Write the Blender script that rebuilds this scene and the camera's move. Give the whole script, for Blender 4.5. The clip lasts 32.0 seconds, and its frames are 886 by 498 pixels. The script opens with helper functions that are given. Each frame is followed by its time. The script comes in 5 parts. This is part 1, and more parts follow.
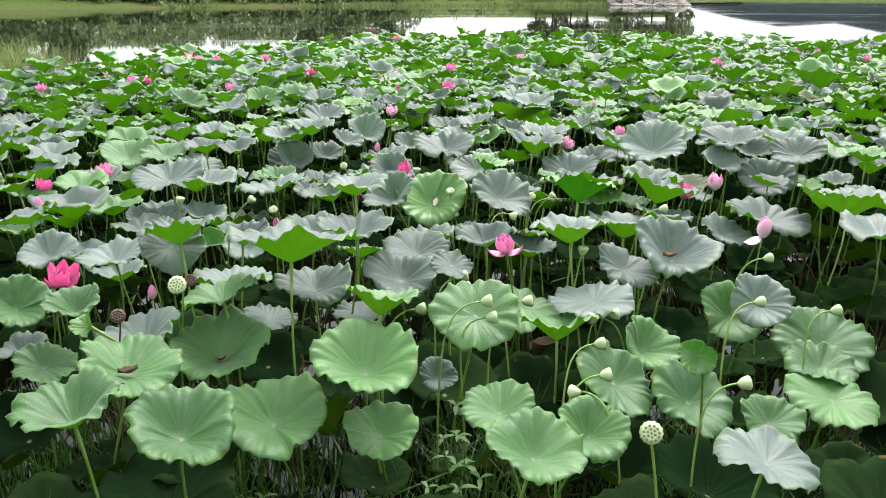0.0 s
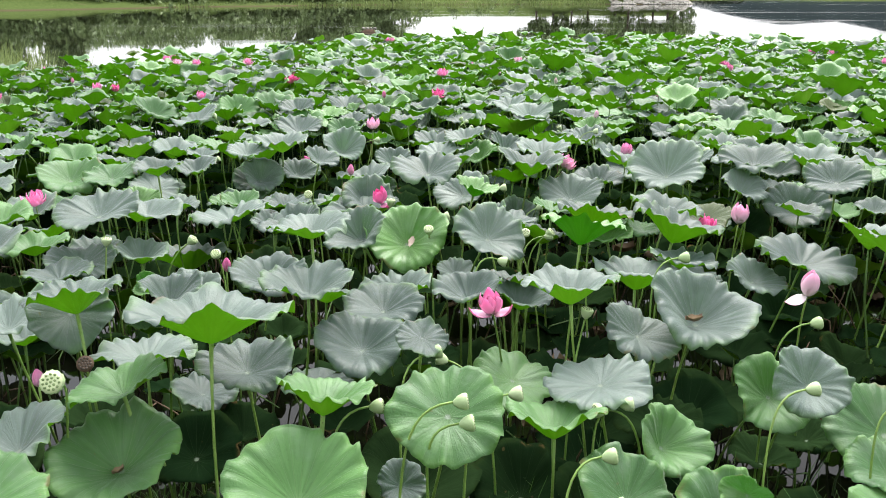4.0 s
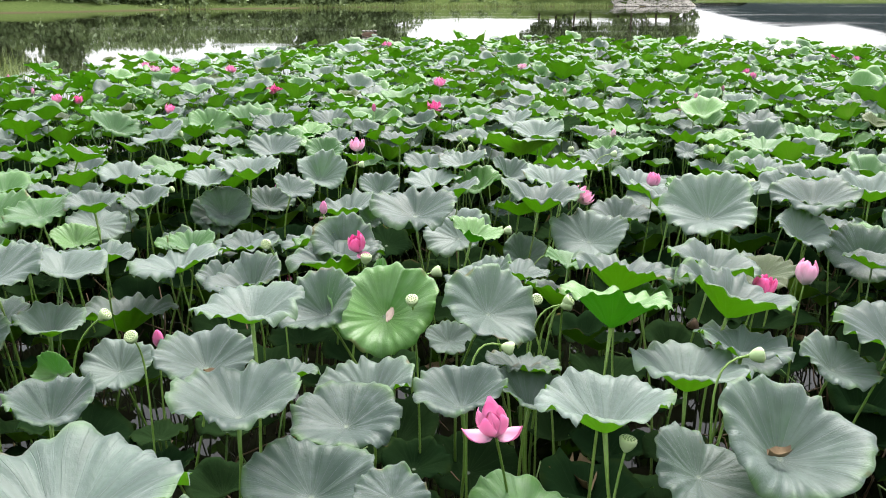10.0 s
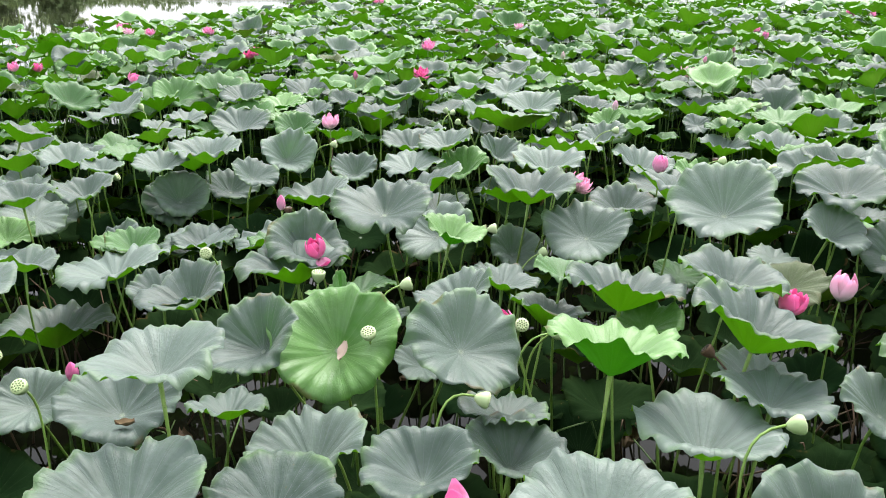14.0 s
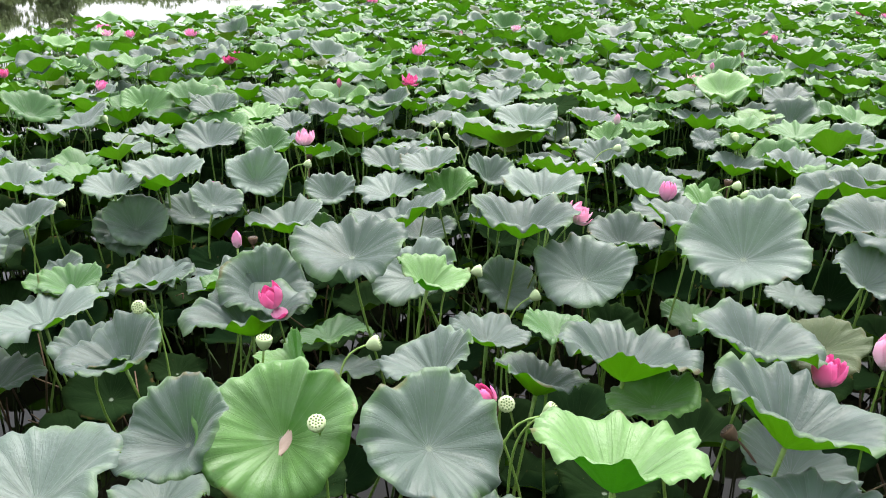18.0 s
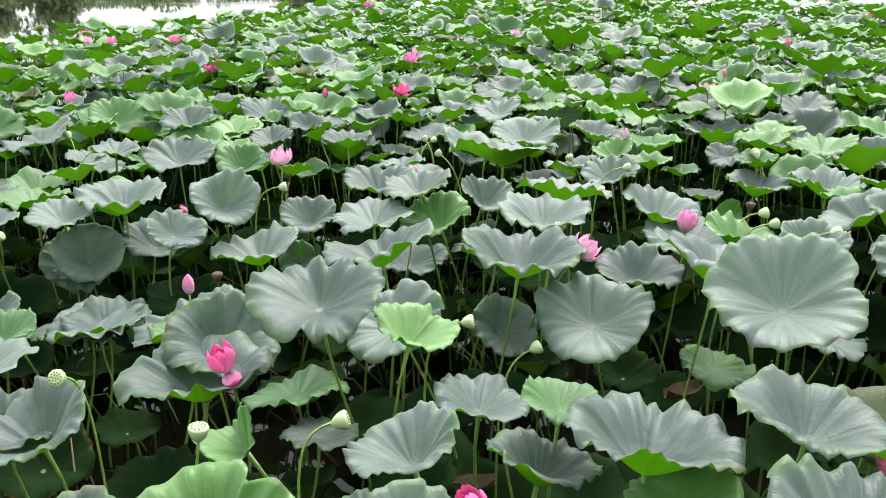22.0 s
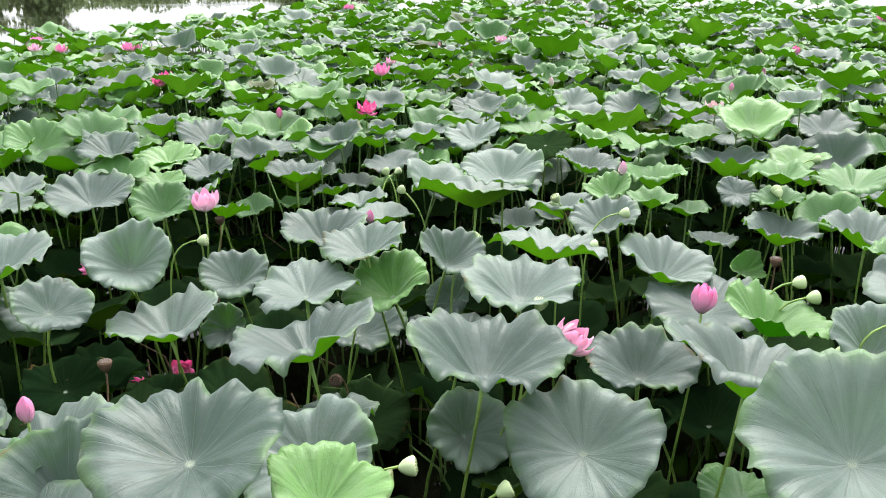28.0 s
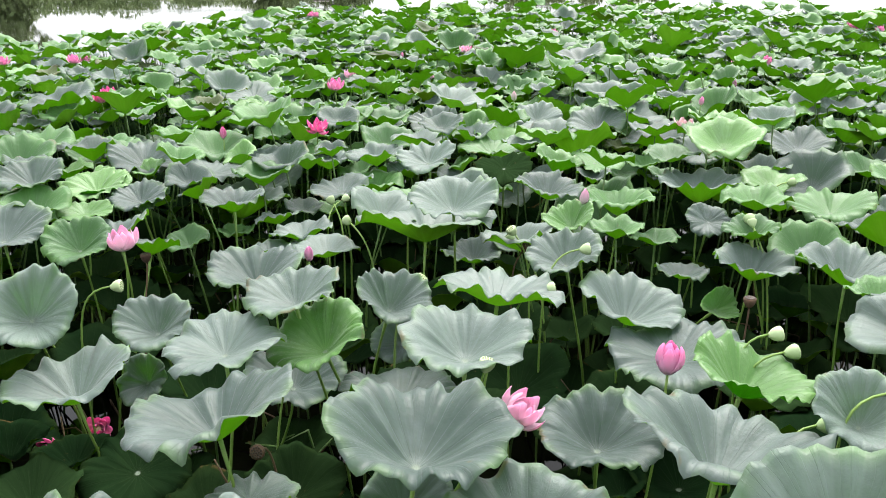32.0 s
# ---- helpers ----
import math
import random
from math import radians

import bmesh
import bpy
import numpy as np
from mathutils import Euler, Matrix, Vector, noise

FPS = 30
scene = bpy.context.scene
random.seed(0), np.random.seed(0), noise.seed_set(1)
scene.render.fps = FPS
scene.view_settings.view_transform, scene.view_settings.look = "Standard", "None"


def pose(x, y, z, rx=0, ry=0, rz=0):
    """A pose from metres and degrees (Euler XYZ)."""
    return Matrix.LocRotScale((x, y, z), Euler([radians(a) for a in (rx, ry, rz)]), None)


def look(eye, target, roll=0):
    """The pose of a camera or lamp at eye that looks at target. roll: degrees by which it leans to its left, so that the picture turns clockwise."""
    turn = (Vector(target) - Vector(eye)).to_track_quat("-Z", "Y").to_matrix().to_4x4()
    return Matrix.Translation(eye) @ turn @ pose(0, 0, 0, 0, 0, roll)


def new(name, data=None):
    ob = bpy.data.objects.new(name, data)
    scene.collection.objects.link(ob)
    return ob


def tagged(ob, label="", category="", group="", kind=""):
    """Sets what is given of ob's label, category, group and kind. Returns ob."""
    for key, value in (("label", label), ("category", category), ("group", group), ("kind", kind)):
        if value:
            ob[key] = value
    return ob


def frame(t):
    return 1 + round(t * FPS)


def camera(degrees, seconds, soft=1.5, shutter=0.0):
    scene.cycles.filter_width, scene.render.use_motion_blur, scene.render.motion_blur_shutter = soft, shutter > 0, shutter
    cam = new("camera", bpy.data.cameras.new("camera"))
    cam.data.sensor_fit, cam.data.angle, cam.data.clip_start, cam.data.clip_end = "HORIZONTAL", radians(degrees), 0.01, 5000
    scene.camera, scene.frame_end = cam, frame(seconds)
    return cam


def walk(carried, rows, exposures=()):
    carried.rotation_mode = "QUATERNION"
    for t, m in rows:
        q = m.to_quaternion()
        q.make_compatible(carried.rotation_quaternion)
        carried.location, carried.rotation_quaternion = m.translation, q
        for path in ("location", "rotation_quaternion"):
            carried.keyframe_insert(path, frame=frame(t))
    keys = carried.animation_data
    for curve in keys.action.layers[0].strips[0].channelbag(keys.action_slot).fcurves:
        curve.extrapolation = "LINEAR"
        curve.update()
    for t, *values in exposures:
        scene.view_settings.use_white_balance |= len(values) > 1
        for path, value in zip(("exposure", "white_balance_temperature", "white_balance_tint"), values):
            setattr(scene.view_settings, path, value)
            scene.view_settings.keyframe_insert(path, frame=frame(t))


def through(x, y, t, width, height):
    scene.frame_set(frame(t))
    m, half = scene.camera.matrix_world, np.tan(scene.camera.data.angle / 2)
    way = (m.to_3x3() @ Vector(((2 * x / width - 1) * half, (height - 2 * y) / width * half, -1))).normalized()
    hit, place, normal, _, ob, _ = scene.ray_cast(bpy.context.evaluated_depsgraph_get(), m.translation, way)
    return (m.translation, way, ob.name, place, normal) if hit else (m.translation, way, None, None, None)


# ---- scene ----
cam = camera(55.60, 32.0, 1.0)
PATH = [
    (0, (0.138, 0.674, 2.208), (-0.025, 3.541, 1.339), 0.01),
    (1, (0.164, 0.904, 2.205), (-0.002, 3.771, 1.337), -0.14),
    (2, (0.193, 1.136, 2.210), (0.028, 4.002, 1.338), -0.01),
    (3, (0.215, 1.343, 2.217), (0.050, 4.208, 1.344), -0.04),
    (6, (0.197, 1.831, 2.225), (0.028, 4.698, 1.357), -0.15),
    (7, (0.190, 2.013, 2.220), (0.027, 4.882, 1.355), 0.16),
    (8, (0.205, 2.177, 2.231), (0.036, 5.044, 1.363), 0.01),
    (9, (0.210, 2.359, 2.225), (0.039, 5.226, 1.357), -0.15),
    (10, (0.211, 2.533, 2.218), (0.037, 5.400, 1.352), -0.11),
    (11, (0.231, 2.709, 2.225), (0.057, 5.575, 1.356), -0.15),
    (12, (0.266, 2.881, 2.227), (0.082, 5.728, 1.299), -0.41),
    (13, (0.280, 3.038, 2.232), (0.103, 5.859, 1.227), -0.45),
    (16.5, (0.345, 3.518, 2.268), (0.162, 6.335, 1.253), -0.51),
    (17, (0.342, 3.589, 2.257), (0.168, 6.408, 1.246), -0.36),
    (18, (0.359, 3.723, 2.258), (0.181, 6.539, 1.238), -0.39),
    (19, (0.382, 3.855, 2.243), (0.199, 6.672, 1.227), -0.57),
    (20, (0.382, 3.984, 2.232), (0.203, 6.802, 1.218), -0.53),
    (21, (0.381, 4.112, 2.231), (0.203, 6.930, 1.218), -0.52),
    (22, (0.386, 4.255, 2.232), (0.202, 7.074, 1.222), -0.67),
    (23, (0.397, 4.402, 2.245), (0.212, 7.220, 1.230), -0.55),
    (24, (0.409, 4.565, 2.247), (0.226, 7.382, 1.233), -0.54),
    (25, (0.440, 4.724, 2.243), (0.252, 7.542, 1.230), -0.61),
    (27.5, (0.479, 5.085, 2.230), (0.313, 7.904, 1.217), -0.66),
    (28, (0.493, 5.146, 2.226), (0.332, 7.966, 1.215), -0.70),
    (29, (0.520, 5.252, 2.231), (0.374, 8.073, 1.222), -0.62),
    (30, (0.531, 5.353, 2.239), (0.407, 8.178, 1.235), -0.69),
    (31, (0.566, 5.446, 2.242), (0.467, 8.273, 1.243), -0.71),
    (32, (0.611, 5.534, 2.253), (0.533, 8.362, 1.254), -0.75),
]
walk(cam, [(t, look(eye, target, roll)) for t, eye, target, roll in PATH])

# ---- world, sun, exposure ----
scene.view_settings.exposure = 1.24
world = bpy.data.worlds.new("overcast_sky")
scene.world = world
world.use_nodes = True
wn, wl = world.node_tree.nodes, world.node_tree.links
wn.clear()
sky = wn.new("ShaderNodeTexSky")
sky.sky_type, sky.sun_disc = "NISHITA", False
sky.sun_elevation, sky.sun_rotation = radians(55), radians(17)
sky.air_density, sky.dust_density = 1.0, 3.0
sky_dim = wn.new("ShaderNodeVectorMath")
sky_dim.operation = "SCALE"
sky_dim.inputs["Scale"].default_value = 0.10
sky_way = wn.new("ShaderNodeTexCoord")
cloud = wn.new("ShaderNodeTexNoise")
cloud.inputs["Scale"].default_value, cloud.inputs["Detail"].default_value = 2.2, 5
cloud_tone = wn.new("ShaderNodeValToRGB")
cloud_tone.color_ramp.elements[0].position, cloud_tone.color_ramp.elements[1].position = 0.3, 0.7
cloud_tone.color_ramp.elements[0].color = (1.12, 1.17, 1.24, 1)
cloud_tone.color_ramp.elements[1].color = (1.55, 1.56, 1.58, 1)
sky_mix = wn.new("ShaderNodeMix")
sky_mix.data_type = "RGBA"
sky_mix.inputs["Factor"].default_value = 0.85
sky_bg = wn.new("ShaderNodeBackground")
sky_bg.inputs["Strength"].default_value = 1.0
sky_out = wn.new("ShaderNodeOutputWorld")
wl.new(sky.outputs["Color"], sky_dim.inputs[0])
wl.new(sky_way.outputs["Generated"], cloud.inputs["Vector"])
wl.new(cloud.outputs["Fac"], cloud_tone.inputs["Fac"])
sky_split = wn.new("ShaderNodeSeparateXYZ")
sky_rise = wn.new("ShaderNodeMapRange")      # an even overcast, brightest overhead
sky_rise.inputs["To Min"].default_value, sky_rise.inputs["To Max"].default_value = 0.62, 0.80
cloud_lit = wn.new("ShaderNodeVectorMath")
cloud_lit.operation = "SCALE"
wl.new(sky_way.outputs["Generated"], sky_split.inputs[0])
wl.new(sky_split.outputs["Z"], sky_rise.inputs["Value"])
wl.new(cloud_tone.outputs["Color"], cloud_lit.inputs[0])
wl.new(sky_rise.outputs["Result"], cloud_lit.inputs["Scale"])
wl.new(sky_dim.outputs["Vector"], sky_mix.inputs["A"])
wl.new(cloud_lit.outputs["Vector"], sky_mix.inputs["B"])
wl.new(sky_mix.outputs["Result"], sky_bg.inputs["Color"])
wl.new(sky_bg.outputs["Background"], sky_out.inputs["Surface"])
sun = new("sun", bpy.data.lights.new("sun", "SUN"))
sun.data.energy, sun.data.angle, sun.data.color = 3.6, radians(40), (1.0, 0.97, 0.92)
sun.matrix_world = look((0, 0, 30), (-6.0, -20.0, 0))


# ---- materials ----
class Nodes:
    """Short hand for wiring one node material."""

    def __init__(self, name):
        self.mat = bpy.data.materials.new(name)
        self.mat.use_nodes = True
        self.tree = self.mat.node_tree
        self.tree.nodes.clear()
        self.out = self.tree.nodes.new("ShaderNodeOutputMaterial")

    def put(self, node, value):
        if isinstance(value, bpy.types.NodeSocket):
            self.tree.links.new(value, node)
        else:
            node.default_value = value

    def math(self, op, a, b=0.0, c=0.0):
        n = self.tree.nodes.new("ShaderNodeMath")
        n.operation = op
        for socket, value in zip(n.inputs, (a, b, c)):
            self.put(socket, value)
        return n.outputs[0]

    def vec(self, op, a, b):
        n = self.tree.nodes.new("ShaderNodeVectorMath")
        n.operation = op
        self.put(n.inputs[0], a)
        self.put(n.inputs[1], b)
        return n.outputs[0]

    def step(self, value, low, high):
        n = self.tree.nodes.new("ShaderNodeMapRange")
        n.interpolation_type = "SMOOTHSTEP"
        self.put(n.inputs["Value"], value)
        n.inputs["From Min"].default_value, n.inputs["From Max"].default_value = low, high
        return n.outputs["Result"]

    def noise(self, vector, scale, detail=4.0, rough=0.55, dims="3D", w=0.0):
        n = self.tree.nodes.new("ShaderNodeTexNoise")
        n.noise_dimensions = dims
        self.put(n.inputs["Vector"], vector)
        if dims == "4D":
            self.put(n.inputs["W"], w)
        n.inputs["Scale"].default_value, n.inputs["Detail"].default_value = scale, detail
        n.inputs["Roughness"].default_value = rough
        return n.outputs["Fac"]

    def ramp(self, fac, *stops):
        n = self.tree.nodes.new("ShaderNodeValToRGB")
        e = n.color_ramp.elements
        while len(e) < len(stops):
            e.new(0.5)
        for one, (at, colour) in zip(e, stops):
            one.position, one.color = at, (*colour, 1)
        self.put(n.inputs["Fac"], fac)
        return n.outputs["Color"]

    def mix(self, fac, a, b, blend="MIX"):
        n = self.tree.nodes.new("ShaderNodeMix")
        n.data_type, n.blend_type = "RGBA", blend
        self.put(n.inputs["Factor"], fac)
        for key, value in (("A", a), ("B", b)):
            self.put(n.inputs[key], (*value, 1) if isinstance(value, tuple) else value)
        return n.outputs["Result"]

    def bump(self, height, strength, distance):
        n = self.tree.nodes.new("ShaderNodeBump")
        n.inputs["Strength"].default_value, n.inputs["Distance"].default_value = strength, distance
        self.put(n.inputs["Height"], height)
        return n.outputs["Normal"]

    def coord(self, kind):
        return self.tree.nodes.new("ShaderNodeTexCoord").outputs[kind]

    def world_place(self):
        return self.tree.nodes.new("ShaderNodeNewGeometry").outputs["Position"]

    def chance(self, joined):
        if joined:
            return self.tree.nodes.new("ShaderNodeNewGeometry").outputs["Random Per Island"]
        return self.tree.nodes.new("ShaderNodeObjectInfo").outputs["Random"]

    def finish(self, colour, rough=0.6, normal=None, through=0.0, through_colour=None, **more):
        p = self.tree.nodes.new("ShaderNodeBsdfPrincipled")
        self.put(p.inputs["Base Color"], (*colour, 1) if isinstance(colour, tuple) else colour)
        self.put(p.inputs["Roughness"], rough)
        for key, value in more.items():
            self.put(p.inputs[key.replace("_", " ").title().replace("Ior", "IOR")], value)
        if normal is not None:
            self.put(p.inputs["Normal"], normal)
        last = p.outputs[0]
        if through:
            t = self.tree.nodes.new("ShaderNodeBsdfTranslucent")
            self.put(t.inputs["Color"], (*through_colour, 1) if isinstance(through_colour, tuple) else through_colour)
            m = self.tree.nodes.new("ShaderNodeMixShader")
            m.inputs[0].default_value = through
            self.tree.links.new(last, m.inputs[1])
            self.tree.links.new(t.outputs[0], m.inputs[2])
            last = m.outputs[0]
        self.tree.links.new(last, self.out.inputs["Surface"])
        return self.mat


def leaf_surface(name, low, high, vein, rim, through, rough, joined=False, under=False, gloss=0.45, bloom_sheen=None):
    """A lotus blade: forking veins out of the centre, waxy bloom in patches that also paint sheen, a thin bright rim.
    """
    n = Nodes(name)
    flat = n.vec("SUBTRACT", n.coord("UV"), (0.5, 0.5, 0.0))
    split = n.tree.nodes.new("ShaderNodeSeparateXYZ")
    n.put(split.inputs[0], flat)
    turn = n.math("ARCTAN2", split.outputs["Y"], split.outputs["X"])
    length = n.tree.nodes.new("ShaderNodeVectorMath")
    length.operation = "LENGTH"
    n.put(length.inputs[0], flat)
    rho = n.math("MULTIPLY", length.outputs["Value"], 2.0)
    pick = n.chance(joined)
    seed = n.math("MULTIPLY", pick, 37.0)
    place = n.coord("UV")
    blotch = n.noise(place, 3.0, 3, 0.55, "4D", seed)
    grain = n.noise(place, 38.0, 4, 0.6, "4D", seed)
    bend = n.math("MULTIPLY", n.math("SUBTRACT", n.noise(place, 2.2, 2, 0.5, "4D", seed), 0.5), 0.30)
    turn = n.math("ADD", turn, n.math("MULTIPLY", bend, rho))
    fan = n.tree.nodes.new("ShaderNodeCombineXYZ")
    n.put(fan.inputs[0], n.math("MULTIPLY", n.math("COSINE", turn), 8.0))
    n.put(fan.inputs[1], n.math("MULTIPLY", n.math("SINE", turn), 8.0))
    n.put(fan.inputs[2], n.math("MULTIPLY", rho, 1.5))
    ray = n.noise(fan.outputs["Vector"], 1.0, 3, 0.55, "4D", seed)
    swell = n.math("ABSOLUTE", n.math("SINE", n.math("MULTIPLY", turn, 10.5)))
    main = n.math("MULTIPLY", swell, rho)
    main = n.math("SUBTRACT", 1.0, n.step(main, 0.004, 0.050))
    fork = n.math("ABSOLUTE", n.math("SINE", n.math("ADD", n.math("MULTIPLY", turn, 21.0), n.math("MULTIPLY", blotch, 2.0))))
    fork = n.math("SUBTRACT", 1.0, n.step(n.math("MULTIPLY", fork, rho), 0.01, 0.07))
    fork = n.math("MULTIPLY", fork, n.step(rho, 0.45, 0.8))
    veins = n.math("MAXIMUM", main, n.math("MULTIPLY", fork, 0.65))
    tone = n.math("ADD", n.math("MULTIPLY", blotch, 0.7), n.math("MULTIPLY", n.math("SUBTRACT", pick, 0.5), 0.8))
    colour = n.ramp(tone, (0.12, low), (0.62, high))
    colour = n.mix(n.math("MULTIPLY", veins, n.math("SUBTRACT", 0.55, n.math("MULTIPLY", rho, 0.32))), colour, vein)
    colour = n.mix(n.math("MULTIPLY", n.step(grain, 0.48, 0.72), 0.14), colour, tuple(0.6 * c for c in low))
    colour = n.mix(n.math("SUBTRACT", 1.0, n.step(rho, 0.03, 0.065)), colour, (0.27, 0.33, 0.25))
    # pale wax patches, which also paint the whitish sheen into the colour
    if bloom_sheen:
        wax = n.step(n.noise(place, 3.6, 3, 0.6, "4D", n.math("ADD", seed, 5.0)), 0.46, 0.70)
        colour = n.mix(n.math("MULTIPLY", wax, 0.42), colour, bloom_sheen)
    edge = n.math("MULTIPLY", n.step(rho, 0.78, 1.03), n.step(blotch, 0.44, 0.60))
    colour = n.mix(n.math("MULTIPLY", edge, 0.40), colour, rim)
    colour = n.mix(n.math("MULTIPLY", n.step(ray, 0.35, 0.68), 0.30), colour, tuple(0.5 * c for c in low))
    burnt = n.math("MULTIPLY", n.step(rho, 0.90, 0.97), n.step(n.noise(place, 2.6, 4, 0.6, "4D", n.math("ADD", seed, 9.0)), 0.60, 0.64))
    colour = n.mix(n.math("MULTIPLY", burnt, 0.65), colour, (0.13, 0.085, 0.035))
    speck = n.math("MULTIPLY", n.step(n.noise(place, 16.0, 2, 0.5, "4D", seed), 0.72, 0.76), 0.6)
    colour = n.mix(speck, colour, (0.13, 0.10, 0.04))
    height = n.math("ADD", n.math("MULTIPLY", veins, 0.6 if under else -0.3), n.math("MULTIPLY", grain, 0.5))
    height = n.math("ADD", height, n.math("MULTIPLY", n.math("ADD", n.math("MULTIPLY", ray, 1.3), n.math("MULTIPLY", swell, 0.10)), n.math("MULTIPLY", rho, 0.9)))
    height = n.math("ADD", height, n.math("MULTIPLY", n.noise(place, 7.0, 3, 0.55, "4D", seed), 0.7))
    normal = n.bump(height, 0.6, 0.007)
    shine = n.math("ADD", rough, n.math("MULTIPLY", n.math("SUBTRACT", blotch, 0.5), 0.25))
    lit = n.mix(0.85, colour, through)
    return n.finish(colour, shine, normal, 0.60 if under else 0.34, lit,
                    specular_ior_level=0.2 if under else gloss, sheen_weight=0.0 if under or gloss == 0 else 0.22, sheen_roughness=0.35)


def plain_surface(name, low, high, scale=60.0, rough=0.6, through=0.0, spots=None, joined=False, bump=0.002, gloss=0.5):
    """A stalk, husk or soil: two tones by noise at two sizes, with a fine relief."""
    n = Nodes(name)
    place = n.coord("Object")
    wide, fine = n.noise(place, scale * 0.12, 3), n.noise(place, scale, 4)
    tone = n.math("ADD", n.math("MULTIPLY", wide, 0.7), n.math("MULTIPLY", n.chance(joined), 0.35))
    colour = n.ramp(tone, (0.3, low), (0.8, high))
    if spots:
        colour = n.mix(n.step(fine, 0.6, 0.68), colour, spots)
    return n.finish(colour, rough, n.bump(fine, 0.5, bump), through, high, specular_ior_level=gloss)


GREY_LOW, GREY_HIGH = (0.052, 0.080, 0.073), (0.150, 0.196, 0.178)
GREEN_LOW, GREEN_HIGH = (0.044, 0.130, 0.034), (0.108, 0.245, 0.072)
# this green has the canopy's shade painted into it
SHADED_LOW, SHADED_HIGH = (0.008, 0.021, 0.008), (0.020, 0.042, 0.015)
YOUNG_LOW, YOUNG_HIGH = (0.092, 0.225, 0.048), (0.170, 0.330, 0.105)
UNDER_LOW, UNDER_HIGH = (0.170, 0.340, 0.022), (0.370, 0.540, 0.080)
OLD_LOW, OLD_HIGH = (0.048, 0.080, 0.020), (0.105, 0.140, 0.045)
PALE, LIME = (0.25, 0.30, 0.26), (0.136, 0.298, 0.031)
TOPS, UNDERS = {}, {}
for far_away in (False, True):
    tail = "_far" if far_away else ""
    TOPS["grey", far_away] = leaf_surface("leaf_glaucous" + tail, GREY_LOW, GREY_HIGH, PALE, LIME, (0.19, 0.46, 0.025), 0.5, far_away, bloom_sheen=None if far_away else (0.215, 0.258, 0.250))
    TOPS["green", far_away] = leaf_surface("leaf_matt_green" + tail, GREEN_LOW, GREEN_HIGH, (0.204, 0.286, 0.136), LIME, (0.129, 0.326, 0.020), 0.5, far_away, bloom_sheen=None if far_away else (0.185, 0.275, 0.175))
    # the deep tint: darkened and without gloss, to paint shade under the canopy
    TOPS["deep", far_away] = leaf_surface("leaf_shaded_green" + tail, SHADED_LOW, SHADED_HIGH, (0.07, 0.11, 0.05), (0.03, 0.05, 0.012), (0.012, 0.032, 0.004), 0.7, far_away, gloss=0.0)
    TOPS["young", far_away] = leaf_surface("leaf_fresh" + tail, YOUNG_LOW, YOUNG_HIGH, (0.177, 0.326, 0.082), LIME, (0.122, 0.354, 0.020), 0.45, far_away, bloom_sheen=(0.270, 0.390, 0.235))
    TOPS["old", far_away] = leaf_surface("leaf_fading" + tail, OLD_LOW, OLD_HIGH, (0.177, 0.150, 0.068), (0.09, 0.07, 0.02), (0.075, 0.120, 0.018), 0.6, far_away)
    UNDERS["grey", far_away] = leaf_surface("leaf_underside" + tail, UNDER_LOW, UNDER_HIGH, (0.254, 0.488, 0.085), LIME, (0.400, 0.620, 0.060), 0.55, far_away, True)
UNDERS["young", False] = leaf_surface("leaf_fresh_underside", (0.079, 0.259, 0.014), (0.144, 0.360, 0.036), (0.187, 0.396, 0.058), LIME, (0.158, 0.432, 0.036), 0.5, False, True)
for tint in ("green", "old", "deep"):
    UNDERS[tint, False] = UNDERS["grey", False]
for tint in ("green", "old", "young", "deep"):
    UNDERS[tint, True] = UNDERS["grey", True]
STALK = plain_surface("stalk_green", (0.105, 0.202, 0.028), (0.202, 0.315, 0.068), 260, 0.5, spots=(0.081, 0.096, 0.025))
# the green stalk again, darkened to paint the shade below the leaves
STALK_SHADED = plain_surface("stalk_green_shaded", (0.050, 0.108, 0.018), (0.108, 0.194, 0.043), 260, 0.55, joined=True)
STALK_DRY = plain_surface("stalk_dry", (0.060, 0.033, 0.015), (0.132, 0.084, 0.042), 200, 0.8, spots=(0.030, 0.018, 0.012))
POD_GREEN = plain_surface("pod_green", (0.28, 0.39, 0.18), (0.46, 0.55, 0.32), 90, 0.5, 0.1)
POD_FACE = plain_surface("pod_face", (0.42, 0.50, 0.26), (0.56, 0.61, 0.38), 120, 0.6)
POD_DRY = plain_surface("pod_dry", (0.046, 0.026, 0.016), (0.130, 0.078, 0.046), 120, 0.85, spots=(0.019, 0.013, 0.010))
SEED_GREEN = plain_surface("seed_green", (0.11, 0.17, 0.06), (0.19, 0.26, 0.10), 200, 0.45)
SEED_DARK = plain_surface("seed_dark", (0.02, 0.014, 0.010), (0.05, 0.03, 0.02), 200, 0.5)
STAMEN = plain_surface("stamen_yellow", (0.432, 0.288, 0.043), (0.540, 0.432, 0.115), 200, 0.6)
DRY_LEAF = plain_surface("dry_leaf", (0.08, 0.05, 0.024), (0.26, 0.185, 0.10), 40, 0.8, 0.15, spots=(0.04, 0.025, 0.015))
WEED = plain_surface("weed_green", (0.026, 0.078, 0.010), (0.078, 0.195, 0.026), 60, 0.55, 0.25, joined=True)
REED = plain_surface("reed_green", (0.10, 0.16, 0.035), (0.20, 0.25, 0.08), 20, 0.6, 0.25, joined=True)


